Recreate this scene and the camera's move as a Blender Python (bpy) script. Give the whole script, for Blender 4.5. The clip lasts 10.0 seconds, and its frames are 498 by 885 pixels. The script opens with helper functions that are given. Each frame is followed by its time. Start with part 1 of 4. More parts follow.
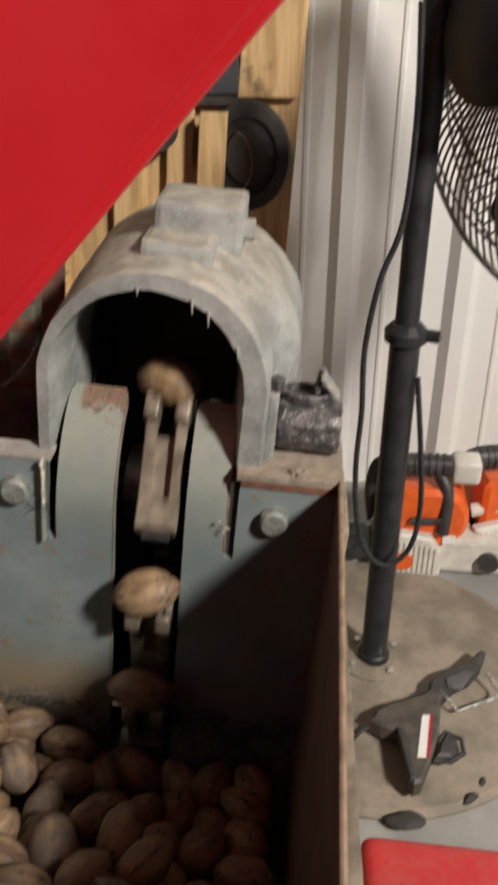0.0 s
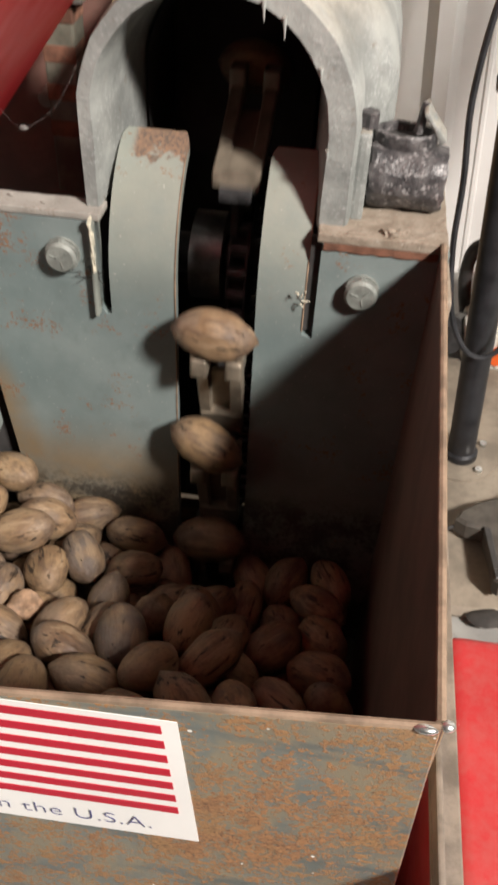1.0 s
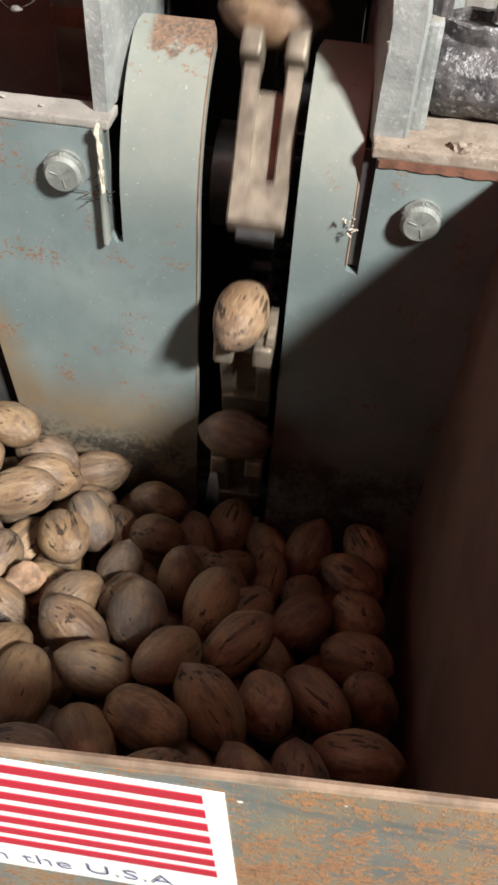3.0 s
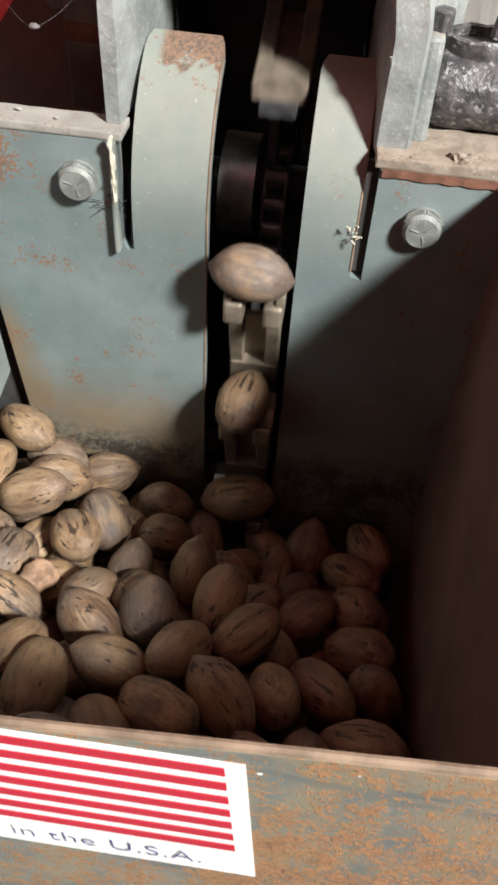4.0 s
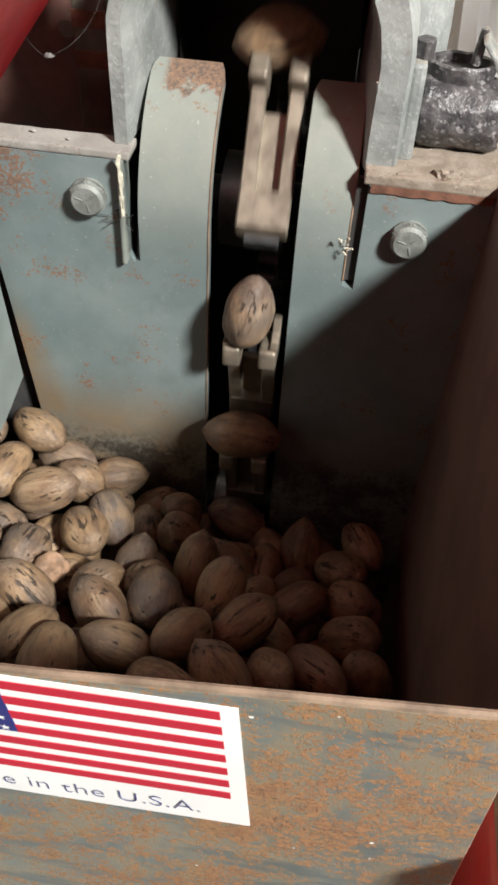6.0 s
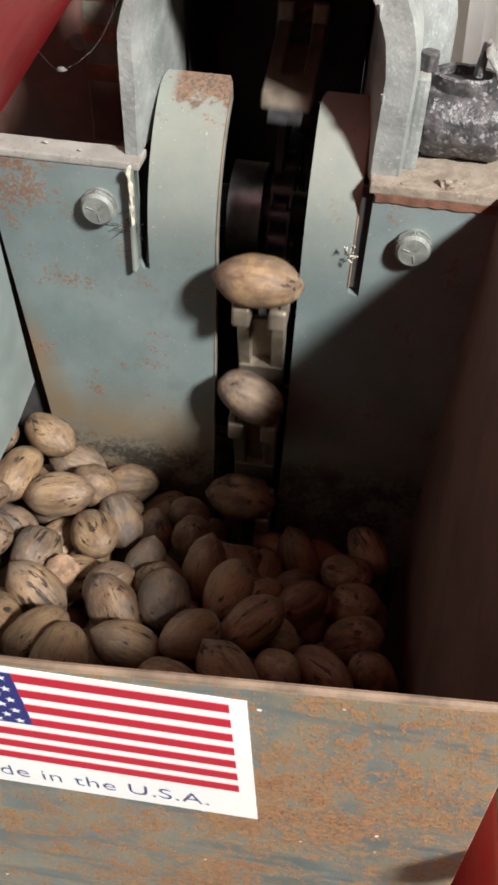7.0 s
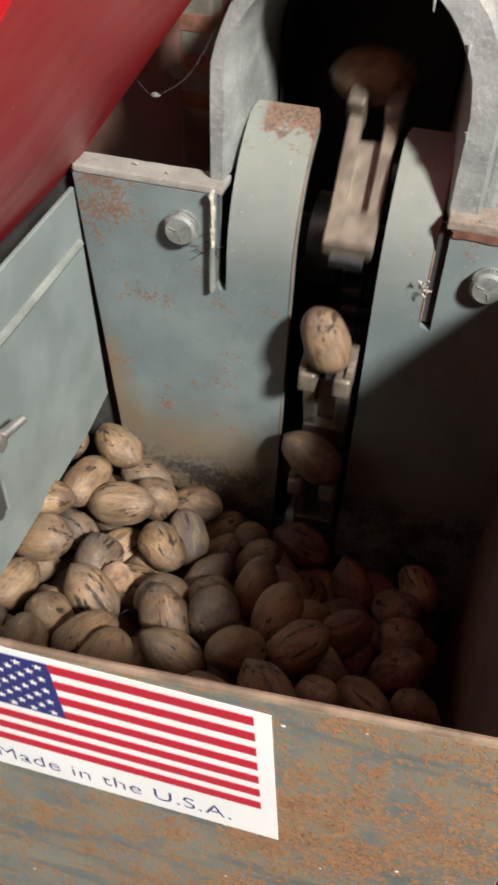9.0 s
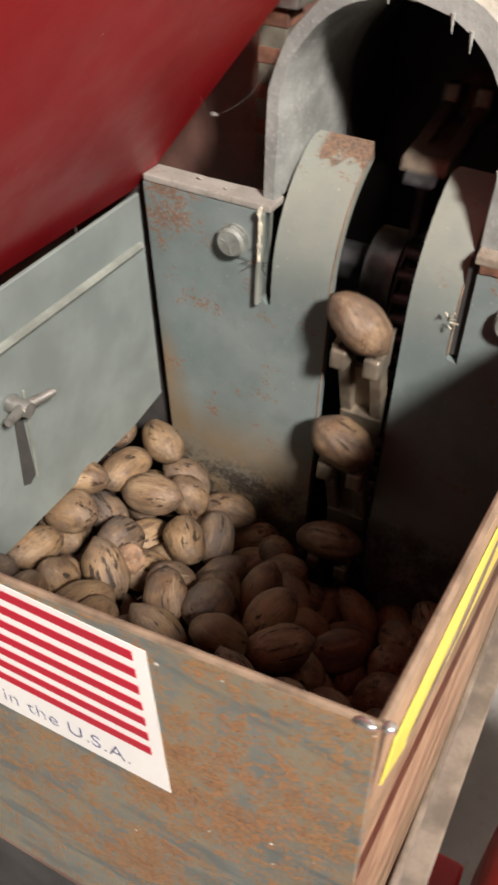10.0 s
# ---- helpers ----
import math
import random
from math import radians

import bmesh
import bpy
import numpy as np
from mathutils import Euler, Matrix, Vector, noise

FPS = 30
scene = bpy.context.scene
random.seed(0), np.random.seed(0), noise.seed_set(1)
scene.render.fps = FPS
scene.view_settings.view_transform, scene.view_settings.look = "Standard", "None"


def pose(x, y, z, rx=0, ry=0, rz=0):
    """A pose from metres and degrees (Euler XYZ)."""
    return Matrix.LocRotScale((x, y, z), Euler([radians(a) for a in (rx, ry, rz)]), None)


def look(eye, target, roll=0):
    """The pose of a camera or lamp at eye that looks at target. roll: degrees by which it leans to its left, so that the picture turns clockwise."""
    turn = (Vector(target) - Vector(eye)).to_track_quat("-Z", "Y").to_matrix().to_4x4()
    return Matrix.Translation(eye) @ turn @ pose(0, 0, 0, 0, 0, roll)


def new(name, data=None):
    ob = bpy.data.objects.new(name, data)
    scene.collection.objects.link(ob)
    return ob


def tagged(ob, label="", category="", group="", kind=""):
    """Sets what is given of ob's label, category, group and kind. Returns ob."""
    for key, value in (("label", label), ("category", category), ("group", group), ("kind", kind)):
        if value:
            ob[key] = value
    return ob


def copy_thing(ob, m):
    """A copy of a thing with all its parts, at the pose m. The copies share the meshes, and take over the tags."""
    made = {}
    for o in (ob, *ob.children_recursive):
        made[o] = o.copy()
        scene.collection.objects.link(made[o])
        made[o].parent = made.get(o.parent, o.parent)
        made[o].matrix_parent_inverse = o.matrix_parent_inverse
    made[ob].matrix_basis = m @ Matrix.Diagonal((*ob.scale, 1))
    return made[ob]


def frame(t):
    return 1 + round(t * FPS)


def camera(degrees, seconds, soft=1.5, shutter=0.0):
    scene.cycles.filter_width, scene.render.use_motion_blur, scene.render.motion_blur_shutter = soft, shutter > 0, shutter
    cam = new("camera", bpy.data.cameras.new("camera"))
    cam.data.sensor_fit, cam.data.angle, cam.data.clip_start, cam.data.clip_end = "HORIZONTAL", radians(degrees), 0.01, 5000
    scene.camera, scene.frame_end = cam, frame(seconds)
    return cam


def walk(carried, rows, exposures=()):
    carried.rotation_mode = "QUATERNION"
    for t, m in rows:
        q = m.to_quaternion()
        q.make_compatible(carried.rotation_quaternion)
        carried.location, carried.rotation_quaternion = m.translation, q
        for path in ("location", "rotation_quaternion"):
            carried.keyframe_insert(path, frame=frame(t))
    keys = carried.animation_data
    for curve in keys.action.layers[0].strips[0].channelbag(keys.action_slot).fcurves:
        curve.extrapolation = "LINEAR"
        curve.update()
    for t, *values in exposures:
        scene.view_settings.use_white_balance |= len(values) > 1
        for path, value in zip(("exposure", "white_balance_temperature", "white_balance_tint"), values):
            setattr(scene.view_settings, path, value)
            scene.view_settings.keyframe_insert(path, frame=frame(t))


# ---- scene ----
# The machine stands a little askew on the floor: its own space, laid into the upright room.
LEVEL = pose(0, 0, 0.59) @ pose(0, 0, 0, 0, 5.0, 0) @ pose(0, 0, -0.9)

cam = camera(32.7, 10.0, soft=3.0, shutter=0.5)
PATH = [
    (0, (0.076, -0.515, 1.251), (0.065, 1.236, 0.285), 6.1),
    (0.5, (0.078, -0.494, 1.204), (-0.02, 1.148, 0.067), 4.2),
    (1, (0.078, -0.456, 1.186), (-0.067, 1.013, -0.164), 3.4),
    (1.5, (0.074, -0.429, 1.17), (-0.044, 0.985, -0.239), 4.5),
    (2, (0.061, -0.411, 1.158), (-0.059, 0.969, -0.285), 4.8),
    (2.5, (0.056, -0.393, 1.141), (-0.072, 0.962, -0.324), 4.2),
    (4, (0.048, -0.407, 1.151), (-0.074, 0.96, -0.303), 4.2),
    (4.5, (0.05, -0.422, 1.157), (-0.075, 0.951, -0.292), 4.0),
    (5, (0.05, -0.428, 1.158), (-0.079, 0.952, -0.284), 4.0),
    (5.5, (0.054, -0.431, 1.162), (-0.078, 0.955, -0.274), 3.9),
    (7, (0.056, -0.444, 1.172), (-0.102, 0.959, -0.245), 3.2),
    (7.5, (0.053, -0.442, 1.172), (-0.104, 0.961, -0.245), 3.1),
    (8, (0.045, -0.443, 1.172), (-0.107, 0.964, -0.241), 3.5),
    (8.5, (0.048, -0.445, 1.172), (-0.129, 0.984, -0.216), 3.1),
    (9, (0.067, -0.449, 1.173), (-0.279, 0.964, -0.2), 2.7),
    (9.5, (0.091, -0.472, 1.17), (-0.322, 0.963, -0.16), 3.3),
    (10, (0.153, -0.456, 1.171), (-0.521, 0.909, -0.127), 2.6),
]

walk(cam, [(t, LEVEL @ look(eye, target, roll)) for t, eye, target, roll in PATH], exposures=[(0, -0.45, 6950, 10), (0.5, -0.28, 6900, 10), (1.0, 0.10, 6800, 10), (2.0, 0.55, 6550, 7), (4.0, 0.54, 6300, 6), (5.5, 0.38, 6350, 6), (8.5, 0.28, 6300, 6), (10, 0.13, 6900, 12)])

# ---- light ----
world = bpy.data.worlds.new("shop_dark")
world.use_nodes = True
world.node_tree.nodes["Background"].inputs[0].default_value = (0.9, 0.95, 1.0, 1)
world.node_tree.nodes["Background"].inputs[1].default_value = 0.005
scene.world = world


def area_lamp(name, eye, target, size, size_y, watts, colour):
    data = bpy.data.lights.new(name, "AREA")
    data.shape, data.size, data.size_y, data.energy, data.color = "RECTANGLE", size, size_y, watts, colour
    ob = new(name, data)
    ob.matrix_world = look(eye, target)
    return tagged(ob, "ceiling shop light that lights the nut hopper", "ceiling light")


area_lamp("ceiling_lamp", (1.88, -1.56, 2.42), (0.0, -0.1, 0.5), 0.34, 0.34, 180, (1.0, 0.955, 0.925))

# ---- materials ----


class Nodes:
    """Short hand for building node materials."""

    def __init__(self, name):
        self.mat = bpy.data.materials.new(name)
        self.mat.use_nodes = True
        self.tree = self.mat.node_tree
        self.bsdf = self.tree.nodes["Principled BSDF"]
        self.coord = self.tree.nodes.new("ShaderNodeTexCoord").outputs["Object"]

    def node(self, kind, **values):
        n = self.tree.nodes.new(kind)
        for key, value in values.items():
            n.inputs[key].default_value = value
        return n

    def link(self, a, b):
        self.tree.links.new(a, b)

    def scaled(self, scale):
        n = self.tree.nodes.new("ShaderNodeMapping")
        n.inputs["Scale"].default_value = scale
        self.link(self.coord, n.inputs["Vector"])
        return n.outputs[0]

    def noise(self, scale, detail=4.0, rough=0.6, vector=None):
        n = self.node("ShaderNodeTexNoise", Scale=scale, Detail=detail, Roughness=rough)
        self.link(vector or self.coord, n.inputs["Vector"])
        return n.outputs["Fac"]

    def grains(self, scale, warp=0.0012):
        """Random value for each small irregular grain."""
        wob = self.node("ShaderNodeTexNoise", Scale=scale * 0.9, Detail=2.0)
        self.link(self.coord, wob.inputs["Vector"])
        push = self.tree.nodes.new("ShaderNodeVectorMath")
        push.operation = "MULTIPLY_ADD"
        push.inputs[1].default_value = (warp, warp, warp)
        self.link(wob.outputs["Color"], push.inputs[0])
        self.link(self.coord, push.inputs[2])
        cells = self.node("ShaderNodeTexVoronoi", Scale=scale)
        self.link(push.outputs[0], cells.inputs["Vector"])
        sep = self.tree.nodes.new("ShaderNodeSeparateColor")
        self.link(cells.outputs["Color"], sep.inputs[0])
        return sep.outputs[0]

    def ramp(self, fac, lo, hi, a=0.0, b=1.0):
        n = self.tree.nodes.new("ShaderNodeMapRange")
        n.interpolation_type = "SMOOTHSTEP"
        for key, value in (("From Min", lo), ("From Max", hi), ("To Min", a), ("To Max", b)):
            n.inputs[key].default_value = value
        self.link(fac, n.inputs["Value"])
        return n.outputs[0]

    def math(self, op, a, b=None):
        n = self.tree.nodes.new("ShaderNodeMath")
        n.operation = op
        for k, v in enumerate((a, b)):
            if v is None:
                continue
            if isinstance(v, (int, float)):
                n.inputs[k].default_value = v
            else:
                self.link(v, n.inputs[k])
        return n.outputs[0]

    def axis(self, k):
        n = self.tree.nodes.new("ShaderNodeSeparateXYZ")
        self.link(self.coord, n.inputs[0])
        return n.outputs[k]

    def mix(self, fac, a, b):
        n = self.tree.nodes.new("ShaderNodeMix")
        n.data_type = "RGBA"
        for slot, v in ((0, fac), (6, a), (7, b)):
            if isinstance(v, (int, float)):
                n.inputs[slot].default_value = v
            elif isinstance(v, tuple):
                n.inputs[slot].default_value = (*v, 1)
            else:
                self.link(v, n.inputs[slot])
        return n.outputs[2]

    def random(self):
        return self.tree.nodes.new("ShaderNodeObjectInfo").outputs["Random"]

    def bump(self, height, strength, distance=0.001):
        n = self.node("ShaderNodeBump", Strength=strength, Distance=distance)
        self.link(height, n.inputs["Height"])
        self.link(n.outputs[0], self.bsdf.inputs["Normal"])

    def done(self, colour, rough, metal=0.0, coat=0.0):
        for key, v in (("Base Color", colour), ("Roughness", rough), ("Metallic", metal)):
            if isinstance(v, tuple):
                self.bsdf.inputs[key].default_value = (*v, 1)
            elif isinstance(v, (int, float)):
                self.bsdf.inputs[key].default_value = v
            else:
                self.link(v, self.bsdf.inputs[key])
        self.bsdf.inputs["Coat Weight"].default_value = coat
        self.bsdf.inputs["Coat Roughness"].default_value = 0.12
        return self.mat


def plain(name, colour, rough, metal=0.0, vary=0.25, scale=30.0, bump=0.15, coat=0.0):
    """A worn plain surface: two scales of mottling and a fine relief."""
    m = Nodes(name)
    dark = tuple(c * (1 - vary) for c in colour)
    light = tuple(min(1, c * (1 + vary * 0.6)) for c in colour)
    big, fine = m.noise(scale), m.noise(scale * 9, 3)
    col = m.mix(m.ramp(big, 0.35, 0.65), dark, light)
    col = m.mix(m.ramp(fine, 0.45, 0.75, 0, 0.35), col, dark)
    m.bump(fine, bump, 0.0006)
    return m.done(col, m.ramp(big, 0.3, 0.7, max(0.02, rough - 0.08), min(1, rough + 0.1)), metal, coat)


def painted_steel(name, dusty):
    """Grey-green machine enamel: dusty film, chips, grainy rust creeping from the top edge and the foot."""
    m = Nodes(name)
    green, pale = (0.150, 0.190, 0.188), (0.205, 0.245, 0.240)
    col = m.mix(m.ramp(m.noise(14, 5), 0.35, 0.7), green, pale)
    z, x = m.axis(2), m.axis(0)
    col = m.mix(m.ramp(m.noise(60, 4), 0.5, 0.75, 0, 0.35), col, (0.12, 0.15, 0.145))
    if dusty:
        between = m.math("MULTIPLY", m.math("GREATER_THAN", x, -0.068), m.math("LESS_THAN", x, 0.0640))
        film = m.math("MULTIPLY", m.math("MULTIPLY", between, m.ramp(z, 0.845, 0.94)), m.ramp(m.noise(40, 4), 0.2, 0.6, 0.6, 1.0))
        col = m.mix(m.math("MULTIPLY", film, 0.85), col, m.mix(m.noise(90), (0.295, 0.300, 0.248), (0.225, 0.242, 0.213)))
    col = m.mix(m.ramp(m.noise(430, 2), 0.69, 0.74, 0, 0.6), col, (0.46, 0.45, 0.40))
    grain = m.grains(620)
    blot = m.math("ADD", m.math("MULTIPLY", m.noise(34, 5, 0.65), 0.80), m.math("MULTIPLY", grain, 0.20))
    top = m.math("MULTIPLY", m.ramp(z, 0.845, 0.925), m.ramp(x, -0.105, -0.150, 0.0, 1.15))
    rust = m.ramp(m.math("ADD", blot, m.math("MULTIPLY", top, 0.185)), 0.635, 0.715)
    if dusty:
        bare = m.math("ADD", z, m.math("MULTIPLY", m.math("ADD", m.noise(90, 5, 0.7), -0.5), 0.030))
        bare = m.math("MULTIPLY", m.ramp(bare, 0.9535, 0.9575), m.math("MULTIPLY", m.ramp(x, -0.060, -0.054), m.math("LESS_THAN", x, 0.0)))
        rust = m.math("MAXIMUM", rust, bare)
    foot = m.math("MULTIPLY", m.ramp(m.math("ADD", z, m.math("MULTIPLY", m.ramp(x, -0.125, -0.155), -0.07)), 0.770, 0.690), m.ramp(x, 0.02, -0.07, 0.3, 1.0))
    film = m.math("MULTIPLY", foot, m.ramp(m.noise(20, 4), 0.25, 0.6, 0.5, 1.0))
    col = m.mix(m.math("MULTIPLY", film, 0.92), col, m.mix(m.noise(80), (0.175, 0.108, 0.052), (0.245, 0.170, 0.090)))
    col = m.mix(m.math("MULTIPLY", rust, 0.8), col, m.mix(grain, (0.070, 0.036, 0.024), (0.25, 0.120, 0.060)))
    dirt = m.math("ADD", m.math("MULTIPLY", m.noise(45, 3), 0.5), m.math("MULTIPLY", m.noise(260, 5, 0.8), 0.5))
    grime = m.math("MULTIPLY", m.ramp(z, 0.712, 0.680), m.ramp(dirt, 0.42, 0.56))
    col = m.mix(m.math("MULTIPLY", grime, 0.9), col, (0.040, 0.033, 0.027))
    m.bump(m.math("ADD", m.noise(260, 3), m.math("MULTIPLY", m.math("MULTIPLY", rust, grain), 0.8)), 0.22, 0.0006)
    return m.done(col, m.ramp(rust, 0, 1, 0.42, 0.85))


def rusty_sheet():
    """Front sheet: grey-green paint under clusters of small orange rust grains, olive stains and pale specks."""
    m = Nodes("rusty_green_sheet")
    col = m.mix(m.ramp(m.noise(16, 4), 0.35, 0.65), (0.120, 0.140, 0.133), (0.185, 0.203, 0.180))
    stain = m.noise(38, 5, 0.65)
    col = m.mix(m.ramp(stain, 0.40, 0.60, 0, 0.65), col, (0.255, 0.205, 0.125))
    streak = m.noise(20, 4, 0.6, m.scaled((0.45, 1, 2.2)))
    col = m.mix(m.ramp(streak, 0.55, 0.66, 0, 0.8), col, (0.095, 0.115, 0.115))
    grain = m.noise(560, 3, 0.8)
    cluster = m.math("ADD", m.math("MULTIPLY", m.noise(64, 5, 0.72), 0.62), m.math("MULTIPLY", m.noise(15, 3, 0.6), 0.38))
    cluster = m.math("ADD", cluster, m.math("MULTIPLY", m.ramp(m.axis(0), -0.03, 0.08), 0.045))
    cluster = m.math("ADD", cluster, m.math("MULTIPLY", m.ramp(streak, 0.55, 0.66), -0.05))
    col = m.mix(m.ramp(cluster, 0.46, 0.60, 0, 0.40), col, (0.230, 0.170, 0.098))
    cell = m.grains(640, 0.0016)
    rust = m.ramp(m.math("ADD", m.math("ADD", cluster, m.math("MULTIPLY", grain, 0.22)), m.math("MULTIPLY", cell, 0.16)), 0.700, 0.765)
    tone = m.mix(m.math("MULTIPLY", m.math("ADD", cell, m.noise(820, 3, 0.7)), 0.62), (0.105, 0.050, 0.028), (0.36, 0.178, 0.074))
    tone = m.mix(m.ramp(m.noise(40, 3), 0.45, 0.62, 0, 0.6), tone, m.mix(0.5, tone, (0.30, 0.195, 0.080)))
    col = m.mix(m.math("MULTIPLY", rust, 0.90), col, tone)
    crust = m.ramp(m.math("ADD", m.noise(700, 2, 0.6), m.math("MULTIPLY", cluster, 0.5)), 0.90, 0.95, 0, 0.75)
    col = m.mix(crust, col, (0.075, 0.036, 0.024))
    tan = m.ramp(m.axis(2), 0.925, 0.94)
    col = m.mix(m.math("MULTIPLY", tan, 0.35), col, (0.30, 0.20, 0.12))
    dots = m.tree.nodes.new("ShaderNodeTexVoronoi")
    dots.inputs["Scale"].default_value = 85
    m.link(m.coord, dots.inputs["Vector"])
    pick = m.math("GREATER_THAN", m.noise(60, 1), 0.56)
    col = m.mix(m.math("MULTIPLY", m.ramp(dots.outputs["Distance"], 0.085, 0.055), pick), col, (0.80, 0.79, 0.74))
    m.bump(m.math("ADD", m.math("MULTIPLY", m.noise(300, 4, 0.85), 0.5), m.math("MULTIPLY", rust, grain)), 0.45, 0.0006)
    return m.done(col, m.ramp(rust, 0, 1, 0.42, 0.85))


def inside_sheet():
    m = Nodes("brown_rust_sheet")
    col = m.mix(m.ramp(m.noise(18, 5), 0.35, 0.65), (0.105, 0.062, 0.050), (0.160, 0.100, 0.078))
    col = m.mix(m.ramp(m.noise(190, 3), 0.6, 0.75, 0, 0.5), col, (0.15, 0.10, 0.07))
    m.bump(m.noise(200, 3), 0.25, 0.0005)
    return m.done(col, 0.6)


def cast_metal():
    """Old cast housing: dusty grey-cream with pits and bright scuffs."""
    m = Nodes("dusty_cast_metal")
    col = m.mix(m.ramp(m.noise(20, 5), 0.35, 0.68), (0.20, 0.212, 0.203), (0.37, 0.385, 0.365))
    col = m.mix(m.ramp(m.noise(85, 5, 0.7), 0.60, 0.72, 0, 0.55), col, (0.14, 0.095, 0.06))
    col = m.mix(m.ramp(m.math("ADD", m.math("MULTIPLY", m.noise(380, 3, 0.7), 0.7), m.math("MULTIPLY", m.noise(30, 3), 0.3)), 0.52, 0.66, 0, 0.40), col, (0.56, 0.57, 0.56))
    up = m.tree.nodes.new("ShaderNodeSeparateXYZ")
    m.link(m.tree.nodes.new("ShaderNodeNewGeometry").outputs["Normal"], up.inputs[0])
    dust = m.math("MULTIPLY", m.ramp(up.outputs[2], 0.25, 0.85), m.ramp(m.noise(45, 4), 0.3, 0.6, 0.5, 1.0))
    col = m.mix(m.math("MULTIPLY", dust, 0.65), col, m.mix(m.ramp(m.noise(70, 4), 0.38, 0.62), (0.47, 0.42, 0.335), (0.27, 0.225, 0.17)))
    m.bump(m.math("ADD", m.noise(300, 3), m.noise(60, 3)), 0.45, 0.001)
    return m.done(col, 0.66, 0.1)


def red_enamel(name, dust):
    m = Nodes(name)
    col = m.mix(m.ramp(m.noise(9, 4), 0.3, 0.7), (0.45, 0.008, 0.014), (0.53, 0.014, 0.022))
    col = m.mix(m.ramp(m.noise(160, 2), 0.74, 0.8, 0, 0.7), col, (0.6, 0.4, 0.38))
    scratch = m.noise(40, 3, 0.6, m.scaled((1, 9, 1)))
    col = m.mix(m.ramp(scratch, 0.72, 0.8, 0, 0.35), col, (0.55, 0.25, 0.22))
    if dust:
        film = m.math("ADD", m.math("MULTIPLY", m.noise(14, 4), 0.6), m.math("MULTIPLY", m.noise(150, 3, 0.7), 0.4))
        col = m.mix(m.ramp(film, 0.40, 0.62, 0.08, dust), col, (0.36, 0.20, 0.165))
    m.bump(m.noise(30, 3), 0.06, 0.001)
    return m.done(col, m.ramp(m.noise(25), 0.3, 0.7, 0.36, 0.5), 0.0, 0.0)


def pecan_shell():
    """Matt shell, each nut of its own tone, darker towards the tips, with dark cracks and streaks lengthwise."""
    m = Nodes("pecan_shell")
    rnd = m.random()
    shift = m.tree.nodes.new("ShaderNodeVectorMath")
    shift.operation = "ADD"
    comb = m.tree.nodes.new("ShaderNodeCombineXYZ")
    m.link(m.math("MULTIPLY", rnd, 7.3), comb.inputs[0])
    m.link(m.math("MULTIPLY", rnd, 3.1), comb.inputs[1])
    m.link(m.coord, shift.inputs[0])
    m.link(comb.outputs[0], shift.inputs[1])
    v = shift.outputs[0]

    def along(scale):
        n = m.tree.nodes.new("ShaderNodeMapping")
        n.inputs["Scale"].default_value = (scale, 1, 1)
        m.link(v, n.inputs["Vector"])
        return n.outputs[0]
    other = m.math("FRACT", m.math("MULTIPLY", rnd, 17.31))
    third = m.math("FRACT", m.math("MULTIPLY", rnd, 41.7))
    tan = m.mix(other, (0.150, 0.084, 0.045), (0.275, 0.180, 0.098))
    tan = m.mix(m.ramp(third, 0.70, 0.85), tan, (0.150, 0.120, 0.100))
    pale = m.mix(m.ramp(third, 0.2, 0.7), (0.345, 0.226, 0.120), (0.255, 0.170, 0.102))
    col = m.mix(m.ramp(m.noise(58, 4, 0.6, v), 0.36, 0.66), tan, pale)
    x = m.math("ABSOLUTE", m.axis(0))
    tip = m.ramp(x, 0.011, 0.023)
    col = m.mix(m.math("MULTIPLY", tip, 0.55), col, (0.105, 0.070, 0.052))
    ash = m.ramp(m.noise(42, 3, 0.5, v), 0.50, 0.64, 0, 0.55)
    col = m.mix(ash, col, m.mix(other, (0.118, 0.092, 0.078), (0.205, 0.155, 0.112)))
    grainy = m.noise(520, 3, 0.7, along(0.35))
    col = m.mix(m.ramp(grainy, 0.50, 0.68, 0, 0.5), col, (0.115, 0.075, 0.048))
    seam = m.noise(150, 4, 0.6, along(0.16))
    col = m.mix(m.ramp(seam, 0.53, 0.64, 0, 0.6), col, (0.085, 0.052, 0.034))
    col = m.mix(m.ramp(seam, 0.45, 0.36, 0, 0.45), col, (0.37, 0.265, 0.165))
    where = m.ramp(m.noise(45, 2, 0.5, v), 0.40, 0.60, -0.03, 0.10)
    crack = m.math("ADD", m.noise(250, 5, 0.68, along(0.09)), m.math("ADD", where, m.math("MULTIPLY", m.ramp(other, 0.3, 1.0), 0.03)))
    gap = m.ramp(crack, 0.662, 0.698)
    col = m.mix(m.math("MULTIPLY", gap, 0.9), col, (0.026, 0.017, 0.012))
    relief = m.math("ADD", m.math("MULTIPLY", gap, -1.2), m.math("ADD", seam, m.math("MULTIPLY", grainy, 0.8)))
    m.bump(relief, 0.8, 0.0011)
    return m.done(col, m.ramp(m.noise(120, 2, 0.5, v), 0.3, 0.7, 0.50, 0.68))


def plywood():
    m = Nodes("scorched_plywood")
    grain = m.noise(14, 5, 0.6, m.scaled((6, 1, 0.5)))
    col = m.mix(m.ramp(grain, 0.35, 0.65), (0.46, 0.29, 0.13), (0.66, 0.45, 0.23))
    col = m.mix(m.ramp(m.noise(9, 4), 0.60, 0.70, 0, 0.85), col, (0.05, 0.04, 0.03))
    m.bump(grain, 0.2, 0.001)
    return m.done(col, 0.6)


